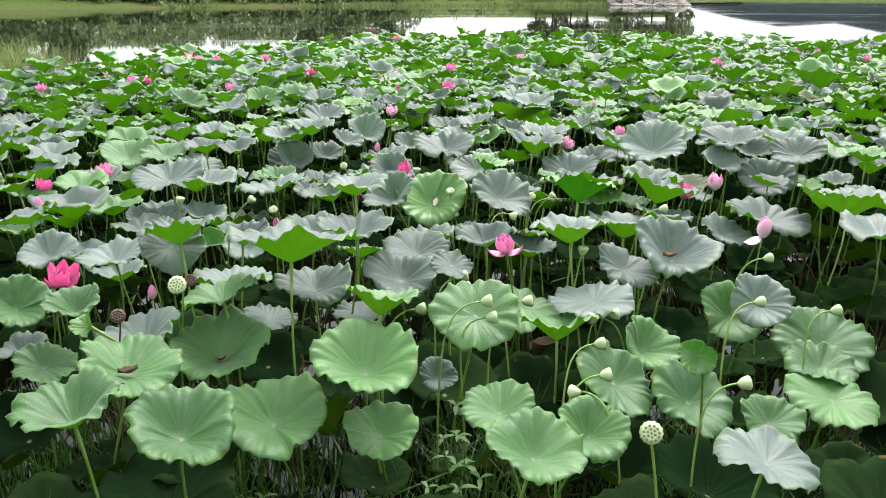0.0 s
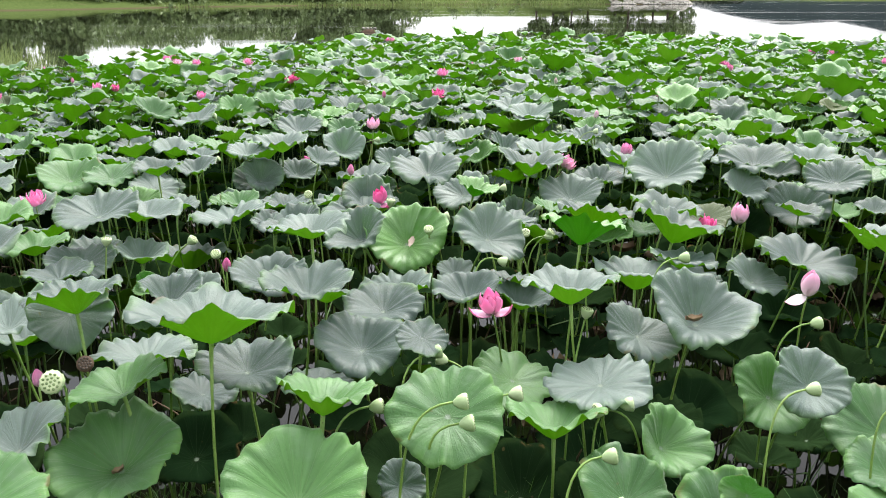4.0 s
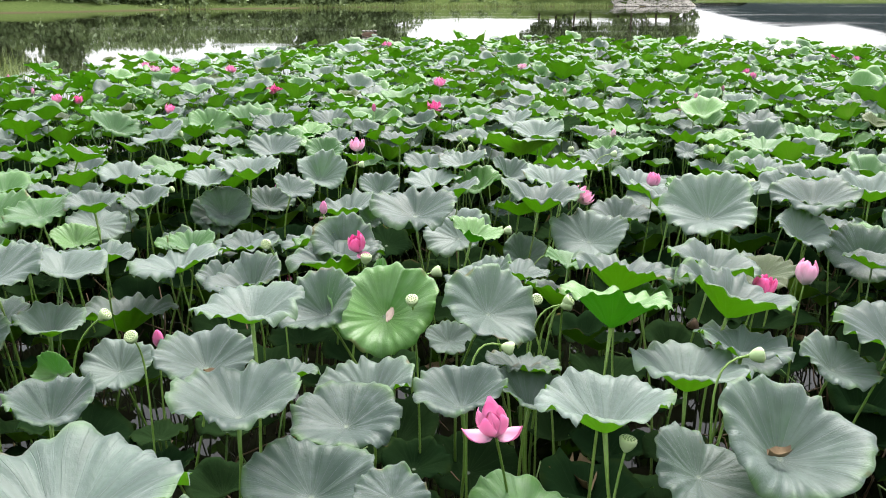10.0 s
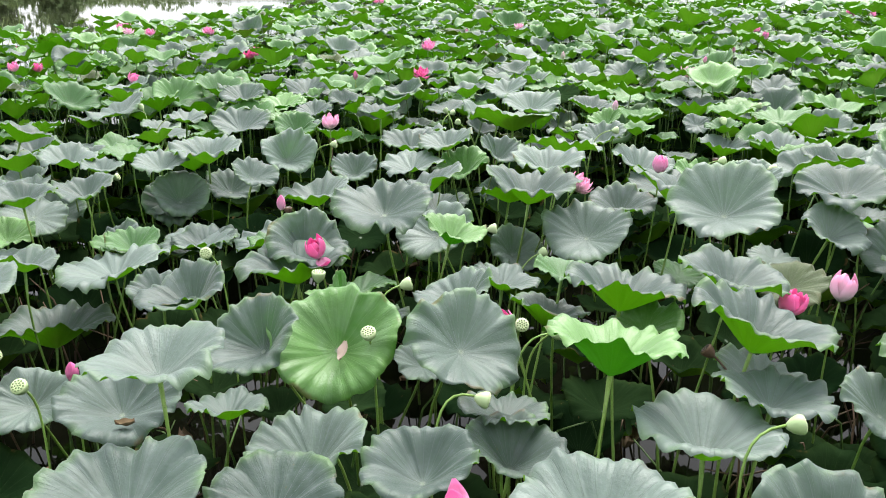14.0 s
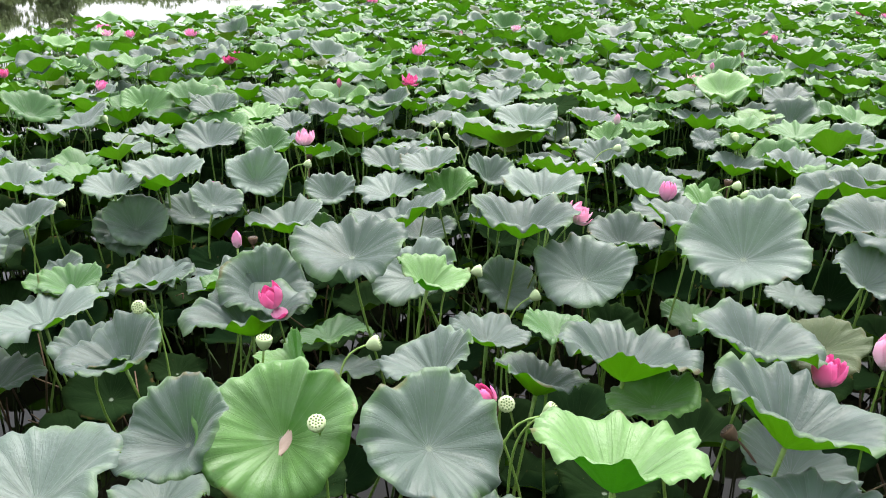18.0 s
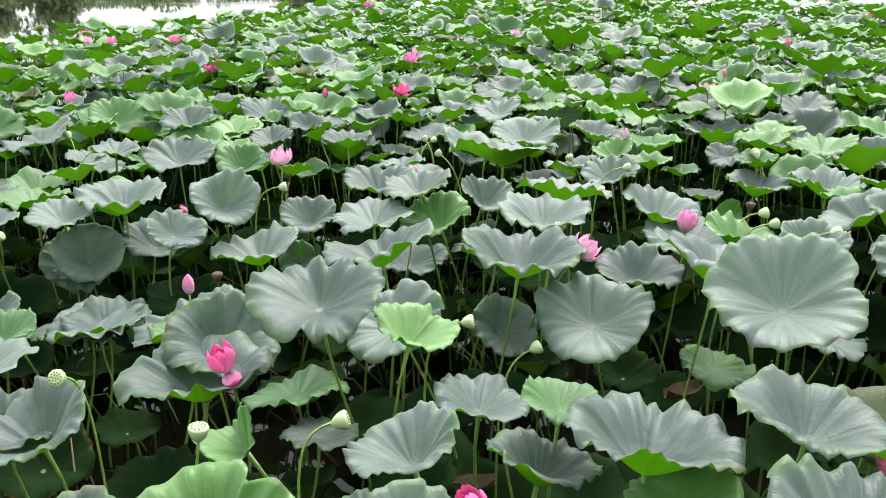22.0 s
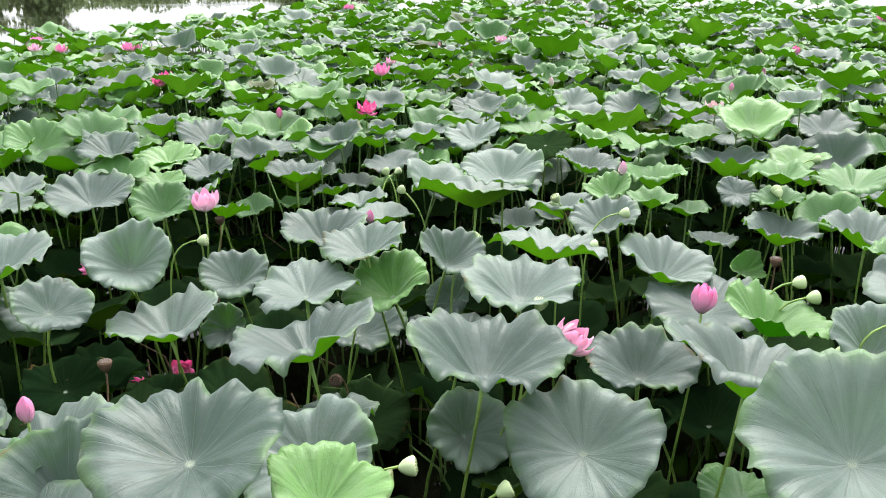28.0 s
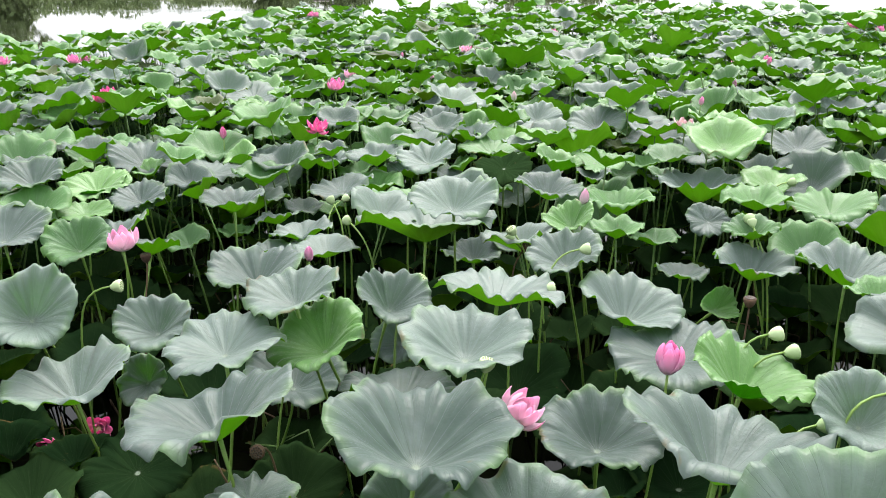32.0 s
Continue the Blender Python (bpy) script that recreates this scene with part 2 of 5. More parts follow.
def petal_surface(name, base, middle, tip):
    n = Nodes(name)
    split = n.tree.nodes.new("ShaderNodeSeparateXYZ")
    n.put(split.inputs[0], n.coord("UV"))
    lines = n.noise(n.vec("MULTIPLY", n.coord("UV"), (46.0, 2.0, 1.0)), 1.0, 3)
    along = n.math("ADD", split.outputs["Y"], n.math("MULTIPLY", n.math("SUBTRACT", lines, 0.5), 0.30))
    colour = n.ramp(along, (0.05, base), (0.45, middle), (0.95, tip))
    return n.finish(colour, 0.5, n.bump(lines, 0.35, 0.002), 0.45, colour, sheen_weight=0.1)


PETAL = {
    "pink": petal_surface("petal_pink", (0.86, 0.60, 0.74), (0.85, 0.44, 0.65), (0.82, 0.27, 0.53)),
    "pale": petal_surface("petal_pale", (0.87, 0.80, 0.81), (0.86, 0.66, 0.75), (0.84, 0.44, 0.63)),
    "deep": petal_surface("petal_deep", (0.84, 0.45, 0.64), (0.82, 0.27, 0.52), (0.78, 0.15, 0.42)),
    "faded": petal_surface("petal_faded", (0.40, 0.30, 0.25), (0.46, 0.36, 0.31), (0.40, 0.27, 0.24)),
    "white": petal_surface("petal_white", (0.722, 0.706, 0.588), (0.722, 0.655, 0.622), (0.706, 0.462, 0.504)),
}


def water_surface():
    n = Nodes("pond_water")
    place = n.world_place()
    ripple = n.noise(n.vec("MULTIPLY", place, (1.0, 2.2, 1.0)), 3.2, 5, 0.6)
    swell = n.noise(n.vec("MULTIPLY", place, (0.05, 0.5, 1.0)), 0.6, 3, 0.5)
    breeze = n.step(n.noise(n.vec("MULTIPLY", place, (0.03, 0.12, 1.0)), 0.9, 3, 0.6), 0.52, 0.62)
    mud = n.ramp(n.noise(place, 0.25, 4), (0.35, (0.004, 0.005, 0.003)), (0.7, (0.010, 0.009, 0.006)))
    height = n.math("ADD", n.math("MULTIPLY", ripple, 0.4), n.math("MULTIPLY", swell, 0.6))
    rough = n.math("ADD", 0.02, n.math("MULTIPLY", breeze, 0.05))
    return n.finish(mud, rough, n.bump(height, 0.006, 0.05), ior=1.33, specular_ior_level=0.3)


WATER = water_surface()


def ground_surface():
    n = Nodes("bank_ground")
    place = n.world_place()
    split = n.tree.nodes.new("ShaderNodeSeparateXYZ")
    n.put(split.inputs[0], place)
    patch, fine = n.noise(place, 0.12, 4), n.noise(place, 3.0, 5)
    grass = n.ramp(fine, (0.3, (0.034, 0.056, 0.014)), (0.7, (0.075, 0.098, 0.034)))
    soil = n.ramp(fine, (0.3, (0.08, 0.06, 0.04)), (0.7, (0.16, 0.13, 0.09)))
    colour = n.mix(n.step(patch, 0.64, 0.76), grass, soil)
    colour = n.mix(n.step(split.outputs["Z"], 0.25, 0.0), colour, (0.07, 0.055, 0.035))
    return n.finish(colour, 1.0, n.bump(fine, 0.6, 0.1), specular_ior_level=0.0)


GROUND = ground_surface()
BUSH = plain_surface("bush_leaves", (0.075, 0.12, 0.035), (0.19, 0.25, 0.10), 3, 0.6, 0.15, joined=True)
BARK = plain_surface("bark", (0.06, 0.045, 0.03), (0.14, 0.11, 0.08), 8, 0.85)
STONE = plain_surface("stone", (0.16, 0.15, 0.13), (0.30, 0.28, 0.25), 5, 0.85)
HILL = plain_surface("hill_woods", (0.010, 0.014, 0.016), (0.022, 0.029, 0.030), 0.08, 1.0, gloss=0.0)


# ---- building helpers ----
def mesh_from(name, verts, faces, mats, face_mats=None, uvs=None, smooth=True):
    me = bpy.data.meshes.new(name)
    me.from_pydata([tuple(v) for v in verts], [], [tuple(f) for f in faces])
    for m in mats:
        me.materials.append(m)
    if face_mats is not None:
        me.polygons.foreach_set("material_index", np.asarray(face_mats, dtype=np.int32))
    if smooth:
        me.polygons.foreach_set("use_smooth", np.ones(len(me.polygons), dtype=bool))
    if uvs is not None:
        layer = me.uv_layers.new(name="UVMap")
        corner = np.empty(len(me.loops), dtype=np.int32)
        me.loops.foreach_get("vertex_index", corner)
        layer.data.foreach_set("uv", np.asarray(uvs, dtype=np.float32)[corner].ravel())
    me.update()
    return me


def part(name, me, parent, m=None, label=""):
    ob = new(name, me)
    ob.parent = parent
    if m is not None:
        ob.matrix_basis = m
    return tagged(ob, label)


def thing(name, x, y, z, label, category, group="", kind=""):
    ob = new(name)
    ob.empty_display_size = 0.05
    ob.location = (x, y, z)
    return tagged(ob, label, category, group, kind)


def grid_faces(rows, cols, wrap):
    out = []
    for i in range(rows - 1):
        for j in range(cols if wrap else cols - 1):
            k = (j + 1) % cols
            out.append((i * cols + j, i * cols + k, (i + 1) * cols + k, (i + 1) * cols + j))
    return out


def tube(points, radii, sides=6):
    """Rings round a line of points."""
    pts = [Vector(p) for p in points]
    verts = []
    for i, p in enumerate(pts):
        way = (pts[min(i + 1, len(pts) - 1)] - pts[max(i - 1, 0)]).normalized()
        a = way.orthogonal().normalized() if abs(way.z) < 0.5 else way.cross(Vector((0, 1, 0))).normalized()
        b = way.cross(a)
        for j in range(sides):
            w = 2 * math.pi * j / sides
            verts.append(p + radii[i] * (math.cos(w) * a + math.sin(w) * b))
    faces = grid_faces(len(pts), sides, True)
    faces.append(tuple(range(sides))[::-1])
    faces.append(tuple(range((len(pts) - 1) * sides, len(pts) * sides)))
    return verts, faces


def bow(top, normal, base, steps, hook=0.35):
    """A stalk's line from its base up to the point where it meets the blade, ending along the blade's normal."""
    a, d = Vector(base), Vector(top)
    b = a + Vector((0, 0, (0.45 if hook > 0.3 else 0.85) * (d.z - a.z)))
    c = d - hook * (d - a).length * Vector(normal)
    out = []
    for i in range(steps + 1):
        s = i / steps
        out.append((1 - s) ** 3 * a + 3 * s * (1 - s) ** 2 * b + 3 * s * s * (1 - s) * c + s ** 3 * d)
    return out


def blade_arrays(r, cup, wave, seed, rings, segs, fold=0.0, thick=0.003, saddle=0.0, side=0.0):
    """A round lotus blade: a funnel that flattens towards a ruffled rim, with pleats along its veins, as a thin closed shell.
    saddle lifts the two edges that lie along side (an angle) over the other two."""
    rng = random.Random(seed)
    th = np.linspace(0, 2 * math.pi, segs, endpoint=False)
    p = [rng.uniform(0, 6.28) for _ in range(10)]
    rim = 1 + 0.03 * np.cos(3 * th + p[1]) + 0.025 * np.cos(5 * th + p[2]) + 0.012 * np.cos(11 * th + p[3])
    rim += 0.008 * np.cos(17 * th + p[9]) + 0.006 * np.cos(26 * th + p[6]) * (1 + np.cos(3 * th + p[7]))
    for c in (p[4], p[4] + math.pi):
        gap = (th - c + math.pi) % (2 * math.pi) - math.pi
        rim -= rng.uniform(0.03, 0.16) * np.exp(-((gap / rng.uniform(0.10, 0.22)) ** 2))
    k1, k2 = rng.choice((3, 3, 4)), rng.choice((5, 6, 7))
    pleats = [(rng.randint(8, 16), rng.uniform(0, 6.28), rng.uniform(0.004, 0.010)) for _ in range(5)]
    ruffles = [(rng.randint(10, 15), rng.uniform(0, 6.28), rng.choice((1, 2)), rng.uniform(0, 6.28), 0.030),
               (rng.randint(17, 23), rng.uniform(0, 6.28), rng.choice((2, 3)), rng.uniform(0, 6.28), 0.024),
               (rng.randint(26, 33), rng.uniform(0, 6.28), rng.choice((2, 3, 4)), rng.uniform(0, 6.28), 0.013)]
    curl = rng.uniform(0.02, 0.07)
    verts, uvs = [], []
    rho = np.linspace(0, 1, rings + 1)[1:] ** 0.72
    sides = np.cos(2 * (th - side))
    for shell in (0, 1):
        for q in rho:
            z = cup * (1.45 * q ** 1.30 - 0.45 * q ** 4) + 0.5 * saddle * q ** 2 * sides
            z = z + wave * q ** 2.2 * (0.9 * np.cos(k1 * th + p[5]) + 0.8 * q * np.cos(k2 * th + p[6]))
            for k, a, k3, a3, high in ruffles:
                z = z + high * q ** 4.5 * np.cos(k * th + a) * (1.1 + np.cos(k3 * th + a3))
            z = z + fold * q * np.abs(np.sin(th)) ** 1.5 + 0.002 * q * (1.3 - q) * np.cos(21 * th)
            for k, a, high in pleats:
                z = z + high * q ** 1.6 * np.cos(k * th + a + 0.5 * q * math.sin(a))
            z = z - q ** 9 * curl * (1 + np.cos(2 * th + p[8]))
            lie = q * rim * (1 - 0.3 * fold * q * np.abs(np.sin(th)))
            x, y = r * lie * np.cos(th), r * lie * np.sin(th)
            zz = r * z - (thick * (1.02 - q ** 6) if shell else 0)
            verts += list(zip(x, y, zz))
            uvs += list(zip(0.5 + 0.5 * q * np.cos(th), 0.5 + 0.5 * q * np.sin(th)))
    n = rings * segs
    verts += [(0, 0, 0.0), (0, 0, -thick)]
    uvs += [(0.5, 0.5), (0.5, 0.5)]
    faces, mats = [], []
    for j in range(segs):
        k = (j + 1) % segs
        faces.append((2 * n, j, k))
        mats.append(0)
        faces.append((2 * n + 1, n + k, n + j))
        mats.append(1)
        for i in range(rings - 1):
            a, b, c, d = i * segs + j, i * segs + k, (i + 1) * segs + k, (i + 1) * segs + j
            faces.append((a, d, c, b))
            mats.append(0)
            faces.append((n + a, n + b, n + c, n + d))
            mats.append(1)
        e = (rings - 1) * segs
        faces.append((e + j, n + e + j, n + e + k, e + k))
        mats.append(1)
    return verts, faces, mats, uvs


def lean_matrix(lean, toward, spin):
    """The turn of a blade whose normal leans by so many degrees towards an azimuth (degrees from +x)."""
    return (Matrix.Rotation(radians(toward), 4, "Z") @ Matrix.Rotation(radians(lean), 4, "Y")
            @ Matrix.Rotation(radians(spin - toward), 4, "Z"))


TAKEN = []          # (x, y, z, r) of the blades that stand
LEAF_LABEL = {
    "grey": "grey-green waxy lotus leaf with wavy rim on tall stalk",
    "green": "matt mid-green lotus leaf opened flat on its stalk",
    "deep": "dull dark green lotus leaf with shade put into its colour",
    "young": "bright yellow-green young lotus leaf standing above the others",
    "old": "fading olive lotus leaf with brown edge",
}


def stalk_base(x, y, z, m, rng):
    n = m.to_3x3() @ Vector((0, 0, 1))
    return n, (x - 0.5 * n.x * z + rng.uniform(-0.14, 0.14), y - 0.5 * n.y * z + rng.uniform(-0.14, 0.14), -0.05)


def leaf(x, y, z, r, lean, toward, cup, saddle, side, tint="grey", fold=0.0, wave=0.055, label="", fine=True):
    """One lotus leaf: its blade and its stalk, over the foot of the stalk in the water."""
    rng = random.Random(int(x * 977) * 31 + int(y * 613))
    spin = rng.uniform(0, 360)
    m = lean_matrix(lean, toward, spin)
    n, base = stalk_base(x, y, z, m, rng)
    ob = thing("lotus_leaf", base[0], base[1], 0.0, label or LEAF_LABEL[tint], "lotus leaf", "lotus leaves in the pond")
    v, f, fm, uv = blade_arrays(r, cup, wave, rng.random(), 10 if fine else 7, 112 if fine else 72, fold,
                                saddle=saddle, side=radians(side - spin))
    part("blade", mesh_from("blade", v, f, [TOPS[tint, False], UNDERS[tint, False]], fm, uv), ob,
         Matrix.Translation((x - base[0], y - base[1], z)) @ m)
    line = bow((x - base[0], y - base[1], z), n, (0, 0, -0.06), 7)
    rad = [0.0048 + 0.002 * (1 - i / 7) for i in range(8)]
    rad[-1] = 0.008
    sv, sf = tube(line, rad, 6)
    part("stalk", mesh_from("stalk", sv, sf, [STALK]), ob)
    TAKEN.append((x, y, z, r))
    return ob


def petal_mesh(length, width, mat, curl):
    """A spoon-shaped petal that grows from the origin along +z, hollow towards -x, with a pointed tip."""
    rows, cols, verts, uvs = 7, 5, [], []
    for shell in (0, 1):
        for i in range(rows):
            s = i / (rows - 1)
            w = width * 0.5 * max(0.06, math.sin(math.pi * (0.08 + 0.88 * s ** 0.8)) ** 0.75 * (1 - 0.35 * s ** 7))
            for j in range(cols):
                u = 2 * j / (cols - 1) - 1
                side = u * w
                out = curl * length * math.sin(math.pi * s * 0.95) - 0.9 * side * side / max(width, 1e-4) - 0.18 * curl * length * s
                verts.append((out - (0.0016 if shell else 0), side, s * length))
                uvs.append((0.5 + 0.5 * u, s))
    n = rows * cols
    faces = grid_faces(rows, cols, False)
    back = [tuple(n + i for i in q[::-1]) for q in faces]
    edge = [i * cols for i in range(rows)] + [(rows - 1) * cols + j for j in range(1, cols)]
    edge += [i * cols + cols - 1 for i in range(rows - 2, -1, -1)] + list(range(cols - 2, 0, -1))
    band = [(edge[i], edge[(i + 1) % len(edge)], n + edge[(i + 1) % len(edge)], n + edge[i]) for i in range(len(edge))]
    return mesh_from("petal", verts, faces + back + band, [mat], None, uvs)


def lathe(profile, sides, name, mat, ribs=0.0):
    verts = [(rr * (1 - ribs * (j % 2)) * math.cos(2 * math.pi * j / sides), rr * (1 - ribs * (j % 2)) * math.sin(2 * math.pi * j / sides), zz) for rr, zz in profile for j in range(sides)]
    faces = grid_faces(len(profile), sides, True)
    faces.append(tuple(range(sides))[::-1])
    faces.append(tuple(range((len(profile) - 1) * sides, len(profile) * sides)))
    return mesh_from(name, verts, faces, [mat])


PETALS = {}
for colour_name, colour_mat in PETAL.items():
    PETALS[colour_name] = (petal_mesh(0.105, 0.062, colour_mat, 0.26), petal_mesh(0.085, 0.048, colour_mat, 0.24))
HEART = lathe([(0.006, 0.0), (0.010, 0.006), (0.016, 0.020), (0.018, 0.028), (0.015, 0.031)], 10, "receptacle", POD_FACE)
THREADS = []
for i in range(34):
    w, tilt = i * 2.4, 0.35 + 0.25 * ((i * 7) % 5) / 5
    top = Vector((math.cos(w) * math.sin(tilt), math.sin(w) * math.sin(tilt), math.cos(tilt))) * 0.042
    THREADS.append(tube([(0.008 * math.cos(w), 0.008 * math.sin(w), 0.004), 0.6 * top, top], [0.0006, 0.0006, 0.0013], 4))
tv, tf = [], []
for v, f in THREADS:
    tf += [tuple(len(tv) + i for i in q) for q in f]
    tv += v
STAMENS = mesh_from("stamen_tuft", tv, tf, [STAMEN])
SEED_MESH = lathe([(0.0012, -0.004), (0.0036, -0.001), (0.0036, 0.0015), (0.0015, 0.003)], 7, "seed", SEED_GREEN)
SEED_DRY = lathe([(0.0012, -0.004), (0.0046, -0.001), (0.0046, 0.0012), (0.0015, 0.002)], 7, "seed", SEED_DARK)


def stem_to(ob, x, y, z, n, base, thick=0.0042, mat=STALK, hook=0.35):
    line = bow((x - base[0], y - base[1], z), n, (0, 0, -0.06), 14, hook)
    sv, sf = tube(line, [thick * (1.3 - 0.3 * i / 14) for i in range(15)], 6)
    part("stalk", mesh_from("stalk", sv, sf, [mat]), ob)


def flower(x, y, z, size=1.0, open_by=0.25, colour="pink", lean=10, toward=-60, label="", loose=0):
    """A lotus flower: two rings of petals round the stamens and the receptacle. open_by: 0 closed to 1 wide open."""
    rng = random.Random(int(x * 811) * 17 + int(y * 457))
    m = lean_matrix(lean, toward, rng.uniform(0, 360))
    n, base = stalk_base(x, y, z, m, rng)
    ob = thing("lotus_flower", base[0], base[1], 0.0, label or "pink lotus flower half open on a tall stalk", "flower", "lotus flowers in the pond")
    head = Matrix.Translation((x - base[0], y - base[1], z)) @ m @ Matrix.Scale(size, 4)
    big, small = PETALS[colour]
    rings = ((5, small, 2 + 26 * open_by), (6, big, 4 + 58 * open_by), (4, big, 6 + 84 * open_by))
    if loose:
        rings = ((5, small, 3), (5, big, 3 if loose == 1 else 18), (loose, big, (100, 74, 58)[loose - 1]))
    for ring, (count, me, tip) in enumerate(rings):
        for i in range(count):
            w = 360 * (i + 0.5 * ring) / count + rng.uniform(-9, 9)
            lay = Matrix.Rotation(radians(w), 4, "Z") @ Matrix.Translation((0.007 + 0.003 * ring, 0, 0.002 * (2 - ring)))
            lay = lay @ Matrix.Rotation(radians(tip + rng.uniform(-6, 8) - 6), 4, "Y")
            part("petal", me, ob, head @ lay @ Matrix.Scale(rng.uniform(0.9, 1.06), 4))
    if open_by > 0.3 and not loose:
        part("receptacle", HEART, ob, head, "pale yellow receptacle")
        part("stamen_tuft", STAMENS, ob, head, "tuft of yellow stamens")
    stem_to(ob, x, y, z + 0.004, n, base)
    return ob


def bud(x, y, z, size=1.0, colour="pink", lean=6, toward=-60, label=""):
    """A closed lotus bud: petals wrapped into a pointed egg."""
    rng = random.Random(int(x * 571) * 13 + int(y * 331))
    m = lean_matrix(lean, toward, rng.uniform(0, 360))
    n, base = stalk_base(x, y, z, m, rng)
    ob = thing("lotus_bud", base[0], base[1], 0.0, label or "closed pink lotus bud on a thin green stalk", "flower bud", "lotus buds in the pond")
    head = Matrix.Translation((x - base[0], y - base[1], z)) @ m @ Matrix.Scale(size, 4)
    for i in range(6):
        lay = Matrix.Rotation(radians(60 * i + 25 * (i % 2)), 4, "Z") @ Matrix.Translation((0.003, 0, 0)) @ Matrix.Rotation(radians(-3 + 2 * (i % 3)), 4, "Y")
        part("petal", PETALS[colour][1], ob, head @ lay)
    stem_to(ob, x, y, z + 0.004, n, base)
    return ob


POD_SHAPES = {}
for pod_name, body, face in (("green", POD_GREEN, POD_FACE), ("dry", POD_DRY, POD_DRY)):
    me = lathe([(0.006, 0.0), (0.012, 0.005), (0.0225, 0.018), (0.0290, 0.034), (0.031, 0.047), (0.0295, 0.0505), (0.027, 0.0512)], 28, "receptacle", body, 0.07)
    disc = lathe([(0.0272, 0.049), (0.0272, 0.0525), (0.016, 0.0540), (0.004, 0.0545)], 14, "face", face)
    POD_SHAPES[pod_name] = (me, disc)


def pod(x, y, z, size=1.0, lean=20, toward=-90, dry=False, label=""):
    """A lotus seed pod: an upturned cone with seeds in its flat face."""
    rng = random.Random(int(x * 433) * 11 + int(y * 751))
    m = lean_matrix(lean, toward, rng.uniform(0, 360))
    n = m.to_3x3() @ Vector((0, 0, 1))
    base = (x - 0.14 * n.x + rng.uniform(-0.08, 0.08), y - 0.14 * n.y + rng.uniform(-0.20, -0.02), -0.05)
    words = "dry brown lotus seed pod with dark holes" if dry else "pale green lotus seed pod on a thin stalk"
    ob = thing("seed_pod", base[0], base[1], 0.0, label or words, "seed pod", "lotus seed pods in the pond")
    head = Matrix.Translation((x - base[0], y - base[1], z)) @ m @ Matrix.Scale(size, 4)
    me, disc = POD_SHAPES["dry" if dry else "green"]
    cone = part("receptacle", me, ob, head)
    part("face", disc, ob, head, "dark pitted face" if dry else "yellow-green flat face")
    for ring, count in ((0.0, 1), (0.010, 6), (0.0195, 11)):
        for i in range(count):
            w = 2 * math.pi * i / count + ring * 40
            part("seed", SEED_DRY if dry else SEED_MESH, ob, head @ Matrix.Translation((ring * math.cos(w), ring * math.sin(w), 0.0535)))
    stem_to(ob, x, y, z + 0.004, n, base, 0.0038, STALK_DRY if dry else STALK, 0.16)
    return ob


# ---- ground, water, far shore ----
def sheet(name, xs, ys, height, mat, label, category):
    verts = [(x, y, height(x, y)) for y in ys for x in xs]
    me = mesh_from(name, verts, grid_faces(len(ys), len(xs), False), [mat])
    return tagged(new(name, me), label, category, kind="structure")


def shore_y(x):
    """Where the far bank meets the water, by x."""
    base = 186 - 1.0 * max(0.0, -20 - x) * (x > -110) - 90 * (x <= -110) + 2.5 * math.sin(x * 0.11) + 1.2 * math.sin(x * 0.37)
    return base + (0 if x < 40 else min(320, (x - 40) ** 1.5 * 2.2))


def ground_height(x, y):
    if y > 60 or abs(x) > 70:
        d = y - shore_y(x)
        if abs(x) > 95:
            d = max(d, abs(x) - 95 - max(0, (y - 120) * (x > 0)))
    else:
        d = -3.2 - y if y < 0 else -8.0
        # unseen rise behind the camera, added to block low sky light
        if d > 0:
            return min(4.2, 0.85 * d) + 0.15 * noise.noise((x, y, 0))
    if d < 0:
        return max(-0.7, 0.25 * d)
    return min(3.0, 0.16 * d + 0.12 * math.sin(x * 1.3) * min(1, d)) + 0.4 * noise.noise((x * 0.1, y * 0.1, 0)) * min(1, d / 4)


xs = [-2500, -900, -400, -200] + [-140 + 2 * i for i in range(141)] + [200, 400, 900, 2500]
ys = [-2500, -600, -150, -40, -12] + [-8 + 1.0 * i for i in range(10)] + [6, 20, 60, 110, 150] + [170 + 1.5 * i for i in range(32)] + [230, 260, 320, 420, 520, 700, 1200, 3500]
sheet("ground", xs, ys, ground_height, GROUND, "grassy pond bank and muddy bed, with an unseen light-blocking rise added behind the camera", "ground")
sheet("water", [-2000, -150, -60, -20, 0, 20, 60, 150, 2000], [-30, -5, 5, 20, 60, 150, 260, 600, 1500], lambda x, y: 0.0, WATER,
      "dark still pond water mirroring a pale sky", "water")


